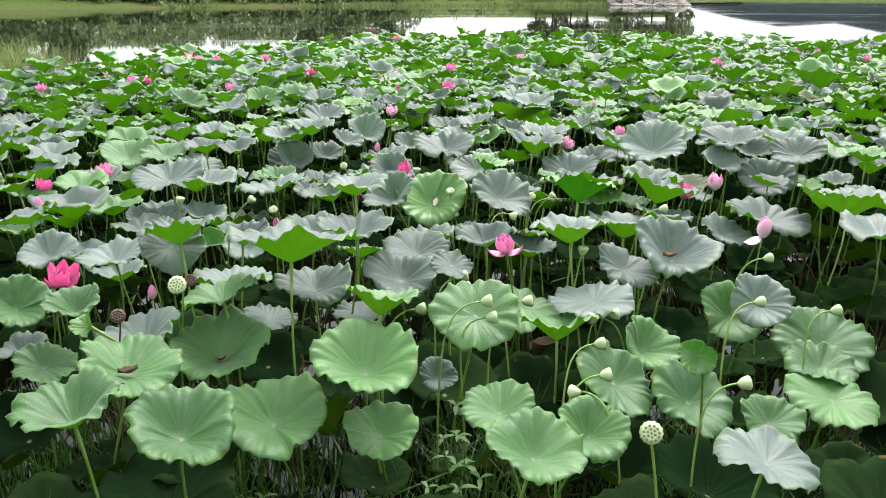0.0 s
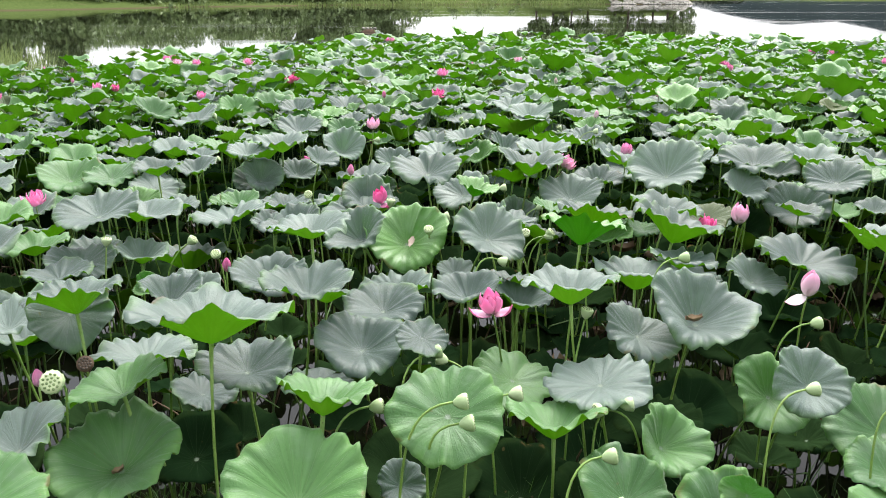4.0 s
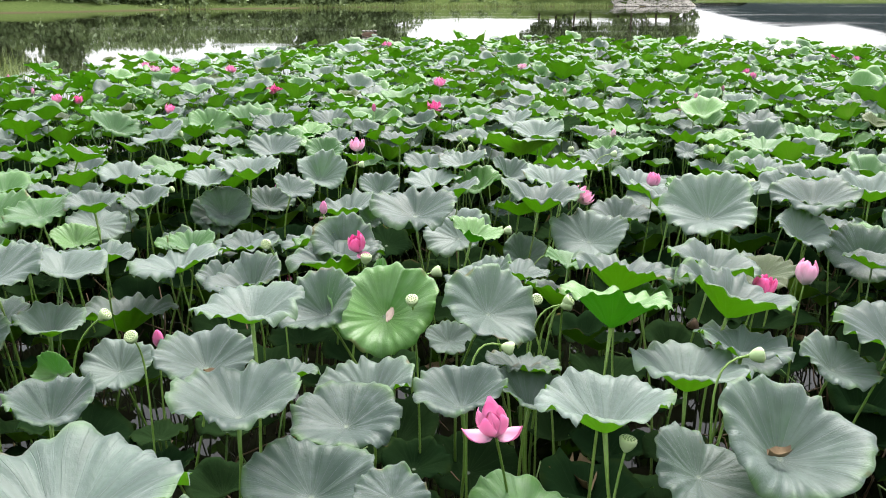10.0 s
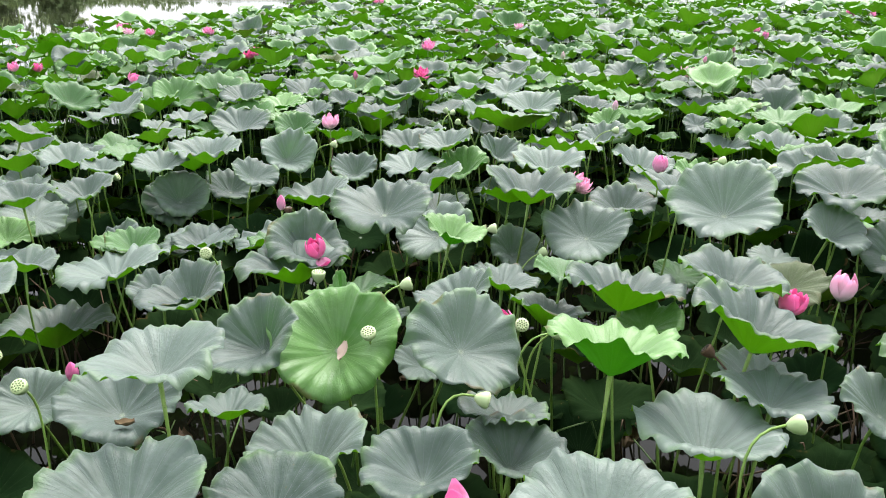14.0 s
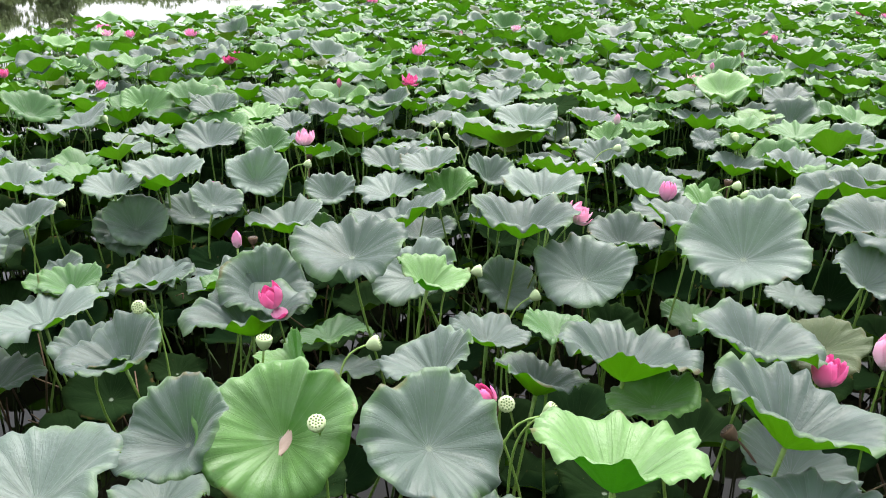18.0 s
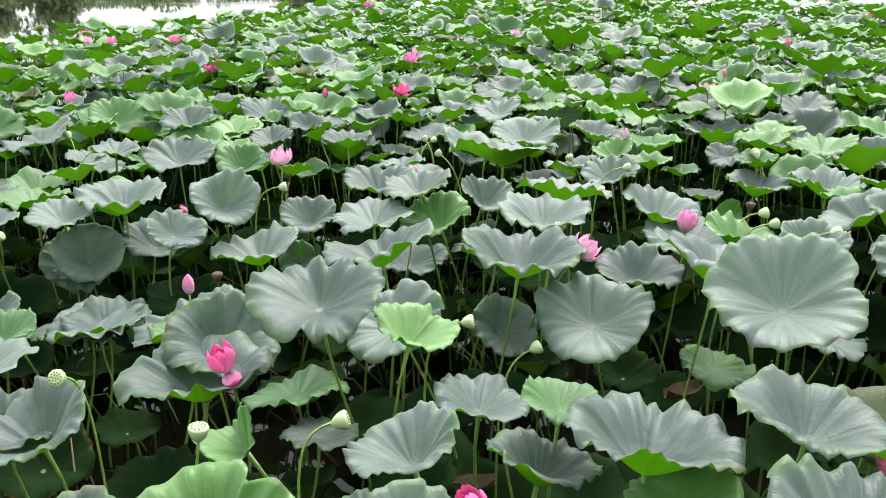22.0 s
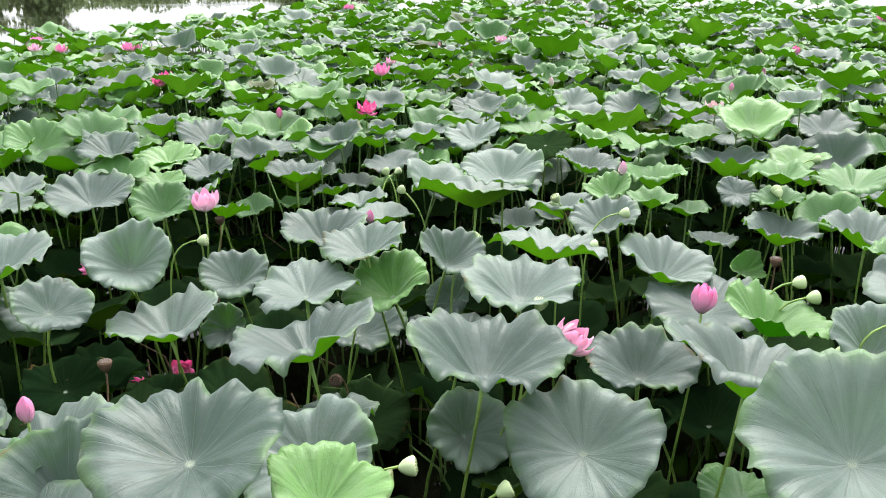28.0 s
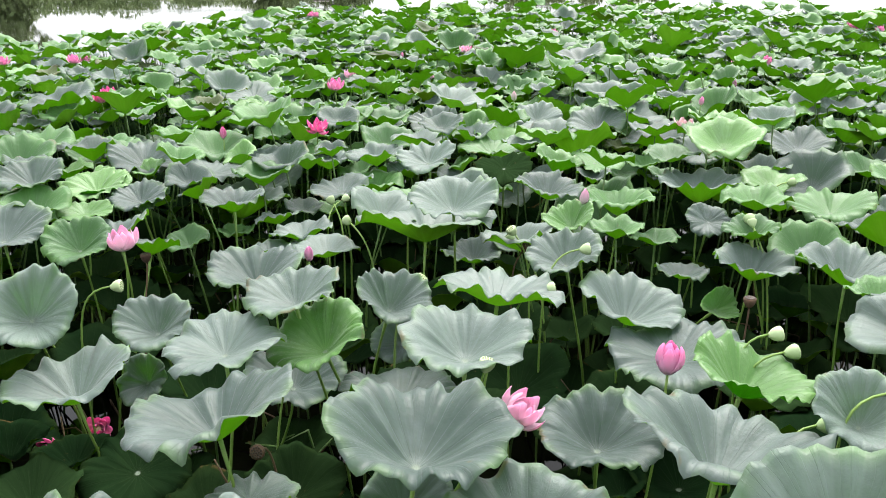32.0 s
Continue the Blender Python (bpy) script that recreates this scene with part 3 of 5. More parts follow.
# ---- far shore ----
def clump_mesh(name, count, spread, size, rng, mat, lift=0.0):
    """Many small leaf sprays scattered through uneven lobes."""
    verts, faces = [], []
    lobes = [(Vector((rng.gauss(0, 0.5), rng.gauss(0, 0.5), rng.gauss(0.1, 0.4))), rng.uniform(0.35, 0.7)) for _ in range(9)]
    for _ in range(count):
        c, rad = rng.choice(lobes)
        d = Vector((rng.gauss(0, 1), rng.gauss(0, 1), rng.gauss(0, 1))).normalized() * rad * rng.uniform(0.7, 1.05)
        p = Vector(((c.x + d.x) * spread[0], (c.y + d.y) * spread[1], (c.z + d.z) * spread[2] + lift))
        e = Euler((rng.uniform(0, 6.28), rng.uniform(0, 6.28), rng.uniform(0, 6.28))).to_matrix()
        k = len(verts)
        s = size * rng.uniform(0.6, 1.4)
        for q in ((-1, 0, 0), (0, -0.6, 0.15), (1, 0, 0), (0, 0.6, 0.15)):
            verts.append(p + e @ (s * Vector(q)))
        faces.append((k, k + 1, k + 2, k + 3))
    return mesh_from(name, verts, faces, [mat], smooth=False)


def tree(x, y, height, width, seed):
    rng = random.Random(seed)
    z = ground_height(x, y)
    ob = thing("tree", x, y, z, "broad leafy tree on the far grassy bank", "tree", "trees on the far bank")
    lean = rng.uniform(-0.4, 0.4)
    line = [(0, 0, -0.3), (0.2 * lean, 0, 0.2 * height), (0.6 * lean, 0.1, 0.45 * height), (lean, 0, 0.75 * height)]
    tv, tf = tube(line, [0.035 * height, 0.026 * height, 0.018 * height, 0.006 * height], 8)
    for i in range(5):
        w = i * 1.3 + rng.random()
        end = (0.32 * width * math.cos(w), 0.32 * width * math.sin(w), (0.5 + 0.08 * i) * height)
        bv, bf = tube([line[2], tuple(0.5 * (a + b) + 0.02 * height for a, b in zip(line[2], end)), end], [0.012 * height, 0.008 * height, 0.004 * height], 6)
        tf += [tuple(len(tv) + k for k in q) for q in bf]
        tv += bv
    part("trunk", mesh_from("trunk", tv, tf, [BARK]), ob)
    part("crown", clump_mesh("crown", 1300, (0.50 * width, 0.50 * width, 0.42 * height), 0.06 * height, rng, BUSH, 0.56 * height), ob)


def bush(x, y, size, seed):
    rng = random.Random(seed)
    z = ground_height(x, y)
    ob = thing("bush", x, y, z, "dense dark green bush at the far water's edge", "bush", "bushes on the far bank")
    part("foliage", clump_mesh("foliage", 320, (1.2 * size, 0.8 * size, 0.75 * size), 0.16 * size, rng, BUSH, 0.5 * size), ob)


rng = random.Random(5)
for x in range(-126, -22, 4):
    xx = x + rng.uniform(-2, 2)
    tree(xx, shore_y(xx) + rng.uniform(9, 16), rng.uniform(5.0, 6.2) if -72 < xx < -40 else rng.uniform(7.5, 10.5), rng.uniform(7, 10), x)
for x in range(-20, 10, 6):
    xx = x + rng.uniform(-1, 1)
    bush(xx, shore_y(xx) + rng.uniform(5, 8), rng.uniform(0.8, 1.2), x)
for x in range(10, 50, 4):
    xx = x + rng.uniform(-1.5, 1.5)
    tree(xx, shore_y(xx) + rng.uniform(8, 13), rng.uniform(6.4, 8.0), rng.uniform(6, 8), x)
for i in range(70):
    xx = -118 + 1.42 * i + rng.uniform(-0.6, 0.6)
    bush(xx, shore_y(xx) + rng.uniform(5, 9), rng.uniform(1.6, 3.0) if xx < -19 else rng.uniform(0.6, 1.0), 300 + i)
for i in range(46):
    xx = -118 + 2.05 * i + rng.uniform(-0.7, 0.7)
    bush(xx, shore_y(xx) + rng.uniform(10, 14), rng.uniform(2.4, 3.4), 500 + i)
for i in range(16):
    xx = rng.uniform(-95, 8)
    bush(xx, shore_y(xx) + rng.uniform(1.5, 3), rng.uniform(0.4, 0.8), 400 + i)


def joined(name, pieces, mats, label, category, uv=False):
    """One mesh out of many: pieces of (vertices, faces, material numbers, uvs)."""
    verts, faces, fm, uvs = [], [], [], []
    for v, f, m, u in pieces:
        k = len(verts)
        verts += v
        faces += [tuple(i + k for i in q) for q in f]
        fm += m
        if uv:
            uvs += u
    ob = new(name, mesh_from(name, verts, faces, mats, fm, uvs if uv else None))
    return tagged(ob, label, category, kind="stuff")


def pebble(p, s, rng):
    v = []
    for lat in (-0.9, -0.35, 0.35, 0.9):
        for j in range(6):
            w = j * math.pi / 3
            k = s * rng.uniform(0.75, 1.15)
            v.append((p[0] + k * math.cos(lat) * math.cos(w), p[1] + k * math.cos(lat) * math.sin(w), p[2] + 0.6 * k * math.sin(lat)))
    f = grid_faces(4, 6, True) + [(5, 4, 3, 2, 1, 0), (18, 19, 20, 21, 22, 23)]
    return v, f, [0] * len(f), None


stones = []
for _ in range(420):
    x = rng.uniform(25, 43.5)
    y = shore_y(x) + rng.uniform(-0.4, 6.5)
    stones.append(pebble((x, y, max(0.0, ground_height(x, y)) + 0.08), rng.uniform(0.18, 0.5), rng))
joined("riprap_stones", stones, [STONE], "pale grey rubble stones along the far water's edge", "stones")


def grass_blade(x, y, z, h, w, rng, bend):
    a = rng.uniform(0, 6.28)
    dx, dy = math.cos(a), math.sin(a)
    v = []
    for i in range(4):
        s = i / 3
        off = bend * h * s * s
        half = w * (1 - 0.85 * s) * 0.5
        for side in (-1, 1):
            v.append((x + dx * off - dy * half * side, y + dy * off + dx * half * side, z + h * s * (1 - 0.3 * bend * s)))
    f = [(0, 1, 3, 2), (2, 3, 5, 4), (4, 5, 7, 6)]
    return v, f, [0, 0, 0], None


reeds = []
for _ in range(2600):
    x = rng.uniform(-70, 24)
    y = shore_y(x) + rng.uniform(-1.2, 2.0)
    reeds.append(grass_blade(x, y, max(-0.1, ground_height(x, y)), rng.uniform(0.4, 1.0), 0.16, rng, 0.4))
joined("bank_grass", reeds, [REED], "tall pale reeds and grass along the far bank", "grass")
clump = []
for _ in range(2600):
    x, y = rng.gauss(-9.6, 0.6), rng.gauss(16.8, 0.8)
    clump.append(grass_blade(x, y, -0.05, rng.uniform(0.8, 1.6), 0.028, rng, rng.uniform(0.1, 0.7)))
joined("pond_reeds", clump, [REED], "light green reed clump standing in the pond", "reeds")

RIDGE = []
hill_x = [165 + 40 * i for i in range(30)]
for row, (yy, hz) in enumerate(((560, 0.0), (600, 1.0), (760, 1.5), (900, 0.0))):
    for x in hill_x:
        high = (18 + 5 * math.sin(x * 0.021) + 3 * math.sin(x * 0.053 + 1) + 4 * noise.noise((x * 0.02, row, 0))) * min(1, (x - 150) / 40)
        RIDGE.append((x, yy, -1 + hz * max(3, high)))
tagged(new("backdrop", mesh_from("backdrop", RIDGE, grid_faces(4, len(hill_x), False), [HILL])),
       "low wooded hills beyond the pond", "hills", kind="structure")


# ---- the lotus field ----
def field_edge(x):
    """How far the lotus field reaches, by x."""
    if x < -3.3:
        return max(12.5, 22.0 + (x + 3.3) * 2.1) + 0.5 * math.sin(3 * x)
    return 23.8 - max(0.0, x - 4) * 0.55 * (1 if x < 9 else 1.4) + 0.5 * math.sin(1.7 * x)


def in_view(x, y, margin=0.5):
    """Whether the walk's wedge ever takes in this place."""
    return y > 0.9 and abs(x - 0.1) < 0.56 * (y - 0.2) + margin


# leaves that stand apart, nearest first: place, radius, lean, cup, saddle
leaf(0.96, 2.90, 0.89, 0.153, 9, -19, 0.18, -0.22, -21, "grey")
leaf(0.28, 2.90, 0.88, 0.149, 16, -52, 0.49, -0.04, -3, "green")
leaf(-1.14, 2.95, 0.92, 0.170, 10, -144, 0.63, 0.07, 31, "green")
leaf(-0.82, 2.99, 0.86, 0.171, 21, -50, 0.57, 0.20, 24, "green")
leaf(0.87, 3.40, 1.01, 0.070, 72, -110, 0.30, 0.00, -16, "young", fold=0.55)
leaf(-1.16, 3.39, 0.89, 0.183, 18, -32, 0.35, 0.28, 27, "green")
leaf(0.51, 3.42, 0.67, 0.136, 29, -72, 0.57, 0.16, -8, "green")
leaf(-0.65, 3.44, 0.67, 0.196, 22, -73, 0.46, 0.26, 17, "green")
leaf(-0.25, 3.44, 0.64, 0.140, 20, -75, 0.38, 0.22, 9, "green")
leaf(0.19, 3.49, 0.72, 0.142, 16, -106, 0.34, 0.10, -1, "green")
leaf(-0.32, 3.56, 0.83, 0.201, 20, -72, 0.57, 0.01, 10, "green")
leaf(1.21, 3.60, 0.65, 0.124, 28, -80, 0.37, 0.30, -21, "green")
leaf(-1.60, 3.61, 0.80, 0.124, 18, -42, 0.25, -0.06, 32, "green")
leaf(-1.40, 3.63, 0.97, 0.058, 50, -121, 0.45, 0.00, 29, "young", fold=0.75)
leaf(-1.26, 3.78, 0.84, 0.176, 13, -143, 0.45, 0.08, 25, "grey")
leaf(-1.54, 3.79, 0.96, 0.114, 14, -85, 0.71, 0.17, 29, "green")
leaf(-0.95, 3.81, 0.76, 0.204, 18, -91, 0.53, 0.12, 20, "green")
leaf(-0.30, 3.85, 0.96, 0.156, 16, 72, 0.65, 0.08, 14, "green")
leaf(0.09, 3.86, 0.96, 0.185, 29, -85, 0.21, 0.30, 1, "green")
leaf(0.97, 3.87, 0.59, 0.187, 36, -54, 0.35, -0.03, -15, "green")
leaf(1.55, 3.87, 0.62, 0.188, 14, -67, 0.10, -0.05, -24, "green")
leaf(0.66, 3.87, 0.67, 0.187, 36, -38, 0.21, -0.09, -9, "green")
leaf(-0.97, 3.93, 0.97, 0.160, 13, -174, 0.39, 0.02, 29, "green")
leaf(-0.69, 4.00, 1.13, 0.269, 12, 87, 0.48, -0.15, 22, "grey")
leaf(-0.08, 4.03, 0.60, 0.086, 37, -73, 0.56, 0.30, 4, "grey")
leaf(0.44, 4.08, 0.77, 0.176, 14, 95, 0.61, 0.17, -6, "green")
leaf(-1.98, 4.10, 0.85, 0.145, 35, -49, 0.54, 0.07, 33, "green")
leaf(1.58, 4.10, 0.65, 0.152, 13, -83, 0.31, -0.14, -23, "green")
leaf(-0.64, 4.20, 0.93, 0.173, 9, -89, 0.36, 0.22, 20, "grey")
leaf(0.83, 4.21, 0.67, 0.142, 40, -55, 0.68, 0.30, -11, "green")
leaf(-1.24, 4.21, 1.14, 0.171, 11, 137, 0.58, -0.08, 31, "grey")
leaf(0.62, 4.31, 0.86, 0.195, 6, -138, 0.15, -0.03, -10, "grey")
leaf(-1.06, 4.32, 0.91, 0.195, 8, 97, 0.26, -0.12, 27, "grey")
leaf(-1.33, 4.33, 1.09, 0.153, 40, -60, 0.22, 0.30, 23, "grey")
leaf(-0.03, 4.36, 1.01, 0.098, 22, -70, 0.12, 0.04, 5, "grey")
leaf(1.39, 4.41, 0.83, 0.144, 41, -90, 0.44, 0.30, -19, "grey")
leaf(1.73, 4.47, 0.60, 0.226, 28, -99, 0.23, 0.25, -23, "green")
leaf(-2.00, 4.48, 0.97, 0.141, 21, -91, 0.51, -0.22, 30, "grey")
leaf(-1.68, 4.49, 0.95, 0.166, 10, -127, 0.42, -0.04, 26, "grey")
leaf(1.29, 4.51, 0.73, 0.162, 43, -80, 0.50, 0.29, -17, "green")
leaf(-0.29, 4.59, 0.85, 0.185, 19, -80, 0.42, 0.30, 10, "grey")
leaf(-0.99, 4.67, 0.60, 0.142, 14, -3, 0.20, 0.14, 23, "grey")
leaf(0.81, 4.68, 0.90, 0.165, 25, -46, 0.29, 0.22, -12, "grey")
leaf(0.54, 4.69, 1.03, 0.198, 8, 115, 0.57, -0.09, -9, "grey")
leaf(-0.53, 4.73, 1.02, 0.193, 2, -99, 0.51, 0.03, 21, "grey")
leaf(1.05, 4.74, 0.93, 0.214, 25, -73, 0.63, 0.30, -16, "grey")
leaf(-1.13, 4.77, 0.97, 0.134, 8, -43, 0.72, 0.25, 33, "grey")
leaf(-0.52, 4.78, 0.60, 0.157, 1, 104, 0.14, 0.04, 14, "grey")
leaf(0.32, 4.87, 0.60, 0.192, 19, -55, 0.14, 0.12, -2, "green")
leaf(-0.25, 4.95, 0.88, 0.183, 10, -94, 0.36, 0.06, 12, "grey")
leaf(0.12, 5.08, 0.89, 0.159, 8, -139, 0.61, -0.02, 3, "grey")
leaf(-0.60, 5.16, 1.15, 0.192, 4, 162, 0.47, 0.07, 31, "grey")
leaf(0.88, 5.19, 0.92, 0.209, 8, 58, 0.57, -0.10, -15, "grey")
leaf(-0.22, 5.27, 0.80, 0.180, 9, -165, 0.62, 0.04, 10, "grey")
leaf(0.64, 5.36, 1.08, 0.207, 15, 65, 0.62, 0.03, -10, "young")
leaf(0.36, 5.38, 0.74, 0.160, 11, -15, 0.67, 0.11, -3, "grey")
leaf(1.12, 5.40, 0.96, 0.180, 11, 36, 0.38, -0.06, -18, "grey")
leaf(-1.88, 5.51, 0.89, 0.176, 13, -61, 0.26, 0.21, 29, "grey")
leaf(-0.92, 5.55, 0.79, 0.195, 14, -68, 0.47, 0.19, 22, "grey")
leaf(0.34, 5.56, 0.80, 0.150, 13, 61, 0.35, -0.03, -0, "grey")
leaf(0.20, 5.59, 1.03, 0.199, 36, -44, 0.34, -0.17, 4, "grey")
leaf(-1.56, 5.59, 0.73, 0.089, 48, -99, 0.45, 0.00, 32, "young", fold=0.75)
leaf(-0.44, 5.60, 1.01, 0.165, 32, -125, 0.63, 0.03, 21, "grey")
leaf(1.54, 5.61, 0.82, 0.154, 21, -50, 0.40, 0.06, -24, "grey")
leaf(1.14, 5.69, 1.00, 0.230, 16, 12, 0.64, 0.06, -21, "grey")
leaf(-1.85, 5.70, 1.09, 0.223, 14, -103, 0.31, 0.08, 28, "grey")
leaf(1.81, 5.71, 0.88, 0.256, 14, -34, 0.28, -0.12, -23, "grey")
leaf(-0.22, 5.72, 0.96, 0.216, 36, -90, 0.53, 0.30, 15, "young")
leaf(-1.70, 5.82, 0.80, 0.147, 9, -26, 0.67, 0.09, 32, "grey")
leaf(-1.46, 5.92, 0.59, 0.159, 23, -85, 0.41, 0.05, 28, "grey")
leaf(-0.71, 5.95, 0.54, 0.159, 15, 88, 0.45, -0.05, 16, "grey")
leaf(1.30, 6.02, 0.69, 0.190, 16, -23, 0.31, 0.06, -22, "grey")
leaf(0.87, 6.07, 0.89, 0.146, 12, -169, 0.40, -0.05, -12, "young")
leaf(0.78, 6.14, 0.94, 0.227, 11, 48, 0.60, 0.03, -11, "grey")
leaf(0.18, 6.14, 0.94, 0.154, 17, -175, 0.64, 0.05, 6, "grey")
leaf(1.21, 6.23, 0.98, 0.209, 10, 2, 0.53, -0.17, -22, "grey")
leaf(0.51, 6.25, 0.82, 0.164, 17, 46, 0.58, -0.08, -3, "grey")
leaf(-0.31, 6.27, 0.89, 0.113, 30, -152, 0.45, 0.00, 18, "young", fold=0.75)
leaf(0.01, 6.31, 0.60, 0.121, 21, -69, 0.34, -0.08, 3, "grey")
leaf(-2.07, 6.34, 0.97, 0.123, 13, -71, 0.44, 0.00, 32, "grey")
leaf(-0.96, 6.36, 0.82, 0.191, 17, -141, 0.67, 0.10, 32, "grey")
leaf(0.58, 6.38, 0.98, 0.125, 9, -5, 0.38, 0.08, -5, "green")
leaf(2.20, 6.38, 1.17, 0.183, 23, -120, 0.36, 0.07, -24, "grey")
leaf(1.48, 6.38, 0.94, 0.156, 17, -99, 0.33, 0.17, -22, "old")
leaf(-1.11, 6.42, 0.81, 0.152, 11, -26, 0.58, -0.07, 20, "grey")
leaf(0.34, 6.60, 0.83, 0.157, 9, 18, 0.47, 0.03, 1, "grey")
leaf(-1.75, 6.64, 0.48, 0.258, 8, 105, 0.57, -0.10, 27, "grey")
leaf(-0.59, 6.70, 0.80, 0.259, 6, 134, 0.55, -0.07, 27, "grey")
leaf(-1.48, 6.77, 0.78, 0.257, 9, 170, 0.35, 0.07, 30, "grey")
leaf(-0.19, 6.77, 1.11, 0.228, 14, -98, 0.36, 0.18, 17, "grey")
leaf(0.10, 6.80, 0.97, 0.150, 16, -8, 0.63, 0.01, 9, "young")
leaf(-0.23, 6.81, 0.60, 0.139, 10, 91, 0.17, 0.04, 13, "grey")
leaf(-2.09, 6.82, 0.77, 0.166, 3, -142, 0.51, 0.02, 29, "grey")
leaf(1.80, 6.84, 1.00, 0.152, 27, -63, 0.57, -0.09, -24, "grey")
leaf(1.33, 6.84, 1.10, 0.250, 27, -113, 0.46, -0.12, -23, "grey")
leaf(-1.58, 6.88, 0.75, 0.220, 4, 140, 0.28, 0.07, 24, "grey")
leaf(2.19, 6.93, 0.85, 0.208, 33, -103, 0.55, 0.30, -21, "grey")
leaf(-0.60, 6.93, 0.86, 0.204, 27, -44, 0.51, -0.22, 20, "grey")
leaf(0.03, 7.06, 0.91, 0.191, 29, -124, 0.34, -0.02, 10, "grey")
leaf(1.94, 7.06, 1.13, 0.228, 11, -121, 0.39, 0.08, -21, "grey")
leaf(-0.37, 7.08, 0.60, 0.204, 15, 130, 0.23, -0.05, 19, "green")
leaf(-1.53, 7.11, 0.80, 0.135, 10, -71, 0.61, 0.05, 33, "green")
leaf(-0.77, 7.13, 0.79, 0.166, 7, 96, 0.55, -0.14, 21, "green")
leaf(-0.75, 7.14, 0.79, 0.230, 19, 177, 0.58, -0.09, 26, "grey")
leaf(-1.59, 7.14, 0.76, 0.163, 6, -6, 0.50, 0.05, 22, "green")
leaf(-2.45, 7.18, 0.97, 0.201, 13, -105, 0.29, 0.10, 31, "green")
leaf(1.96, 7.20, 1.10, 0.192, 13, -123, 0.48, 0.00, -24, "grey")
leaf(0.77, 7.24, 0.85, 0.222, 25, -103, 0.41, 0.30, -8, "grey")
leaf(-2.80, 7.27, 0.93, 0.222, 24, -61, 0.41, 0.25, 29, "green")
leaf(1.24, 7.35, 0.98, 0.257, 13, 41, 0.61, 0.11, -19, "grey")
leaf(1.28, 7.37, 0.60, 0.151, 8, -24, 0.23, 0.15, -18, "green")
leaf(1.28, 7.40, 0.60, 0.118, 15, -83, 0.21, 0.30, -16, "green")
leaf(0.48, 7.41, 0.98, 0.247, 7, 3, 0.62, 0.19, 4, "grey")
leaf(-2.38, 7.41, 0.73, 0.150, 17, -50, 0.55, 0.11, 29, "young")
leaf(-1.31, 7.44, 0.69, 0.215, 3, 149, 0.35, -0.03, 27, "grey")
leaf(-1.28, 7.47, 0.67, 0.179, 2, -106, 0.58, 0.01, 32, "grey")
leaf(1.64, 7.48, 1.06, 0.134, 23, -101, 0.77, 0.30, -28, "grey")
leaf(-1.38, 7.51, 0.64, 0.233, 5, 134, 0.28, -0.04, 19, "grey")
leaf(-0.00, 7.52, 0.80, 0.144, 14, 107, 0.17, 0.00, 17, "grey")
leaf(-0.09, 7.60, 0.95, 0.242, 15, 158, 0.50, 0.10, 19, "grey")
leaf(1.86, 7.67, 0.60, 0.145, 10, -42, 0.10, -0.08, -23, "grey")
leaf(-2.36, 7.68, 0.79, 0.186, 26, -52, 0.10, 0.07, 24, "grey")
leaf(1.00, 7.69, 0.85, 0.186, 9, -83, 0.51, -0.22, -10, "grey")
leaf(0.41, 7.78, 0.56, 0.156, 43, -65, 0.71, 0.18, 1, "grey")
leaf(1.47, 7.88, 0.93, 0.186, 14, -10, 0.60, -0.01, -20, "young")
leaf(-1.12, 7.90, 0.97, 0.143, 26, -31, 0.46, 0.10, 31, "grey")
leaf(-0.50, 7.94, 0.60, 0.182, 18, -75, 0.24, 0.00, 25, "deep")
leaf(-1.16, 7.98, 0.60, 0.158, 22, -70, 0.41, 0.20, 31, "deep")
leaf(0.61, 7.98, 1.00, 0.217, 5, -61, 0.50, 0.07, 0, "grey")
leaf(-0.19, 8.04, 0.99, 0.198, 6, -132, 0.35, -0.01, 18, "grey")
leaf(0.39, 8.08, 0.79, 0.214, 15, 74, 0.36, -0.07, 5, "grey")
leaf(-1.74, 8.09, 0.97, 0.169, 10, -83, 0.45, 0.08, 33, "grey")
leaf(-1.65, 8.10, 0.76, 0.173, 40, -58, 0.77, 0.30, 32, "grey")
leaf(-1.70, 8.12, 0.74, 0.183, 39, -68, 0.39, 0.19, 17, "grey")
leaf(-1.71, 8.16, 0.75, 0.180, 30, -70, 0.41, 0.08, 20, "grey")
leaf(0.12, 8.19, 0.93, 0.181, 21, -134, 0.55, -0.14, 10, "young")
leaf(-0.80, 8.20, 0.72, 0.232, 9, -179, 0.56, 0.05, 28, "grey")
leaf(-1.49, 8.23, 0.98, 0.220, 4, -85, 0.58, -0.08, 29, "grey")
leaf(-2.58, 8.26, 0.61, 0.229, 24, -69, 0.32, 0.14, 27, "grey")
leaf(0.01, 8.27, 1.07, 0.175, 11, -143, 0.48, 0.00, 12, "grey")
leaf(-1.40, 8.33, 0.76, 0.175, 22, -45, 0.51, 0.10, 27, "grey")
leaf(1.39, 8.37, 0.80, 0.248, 7, -147, 0.26, 0.07, -15, "grey")
leaf(-1.03, 8.41, 0.95, 0.177, 38, -66, 0.77, 0.30, 30, "grey")
leaf(0.73, 8.42, 1.01, 0.248, 13, 60, 0.35, -0.14, -2, "grey")
leaf(0.32, 8.48, 0.96, 0.143, 26, -53, 0.77, 0.30, 6, "grey")
leaf(-0.08, 8.52, 0.60, 0.205, 6, -44, 0.41, 0.30, 13, "grey")
leaf(-0.69, 8.57, 0.60, 0.110, 47, -106, 0.51, -0.22, 23, "grey")
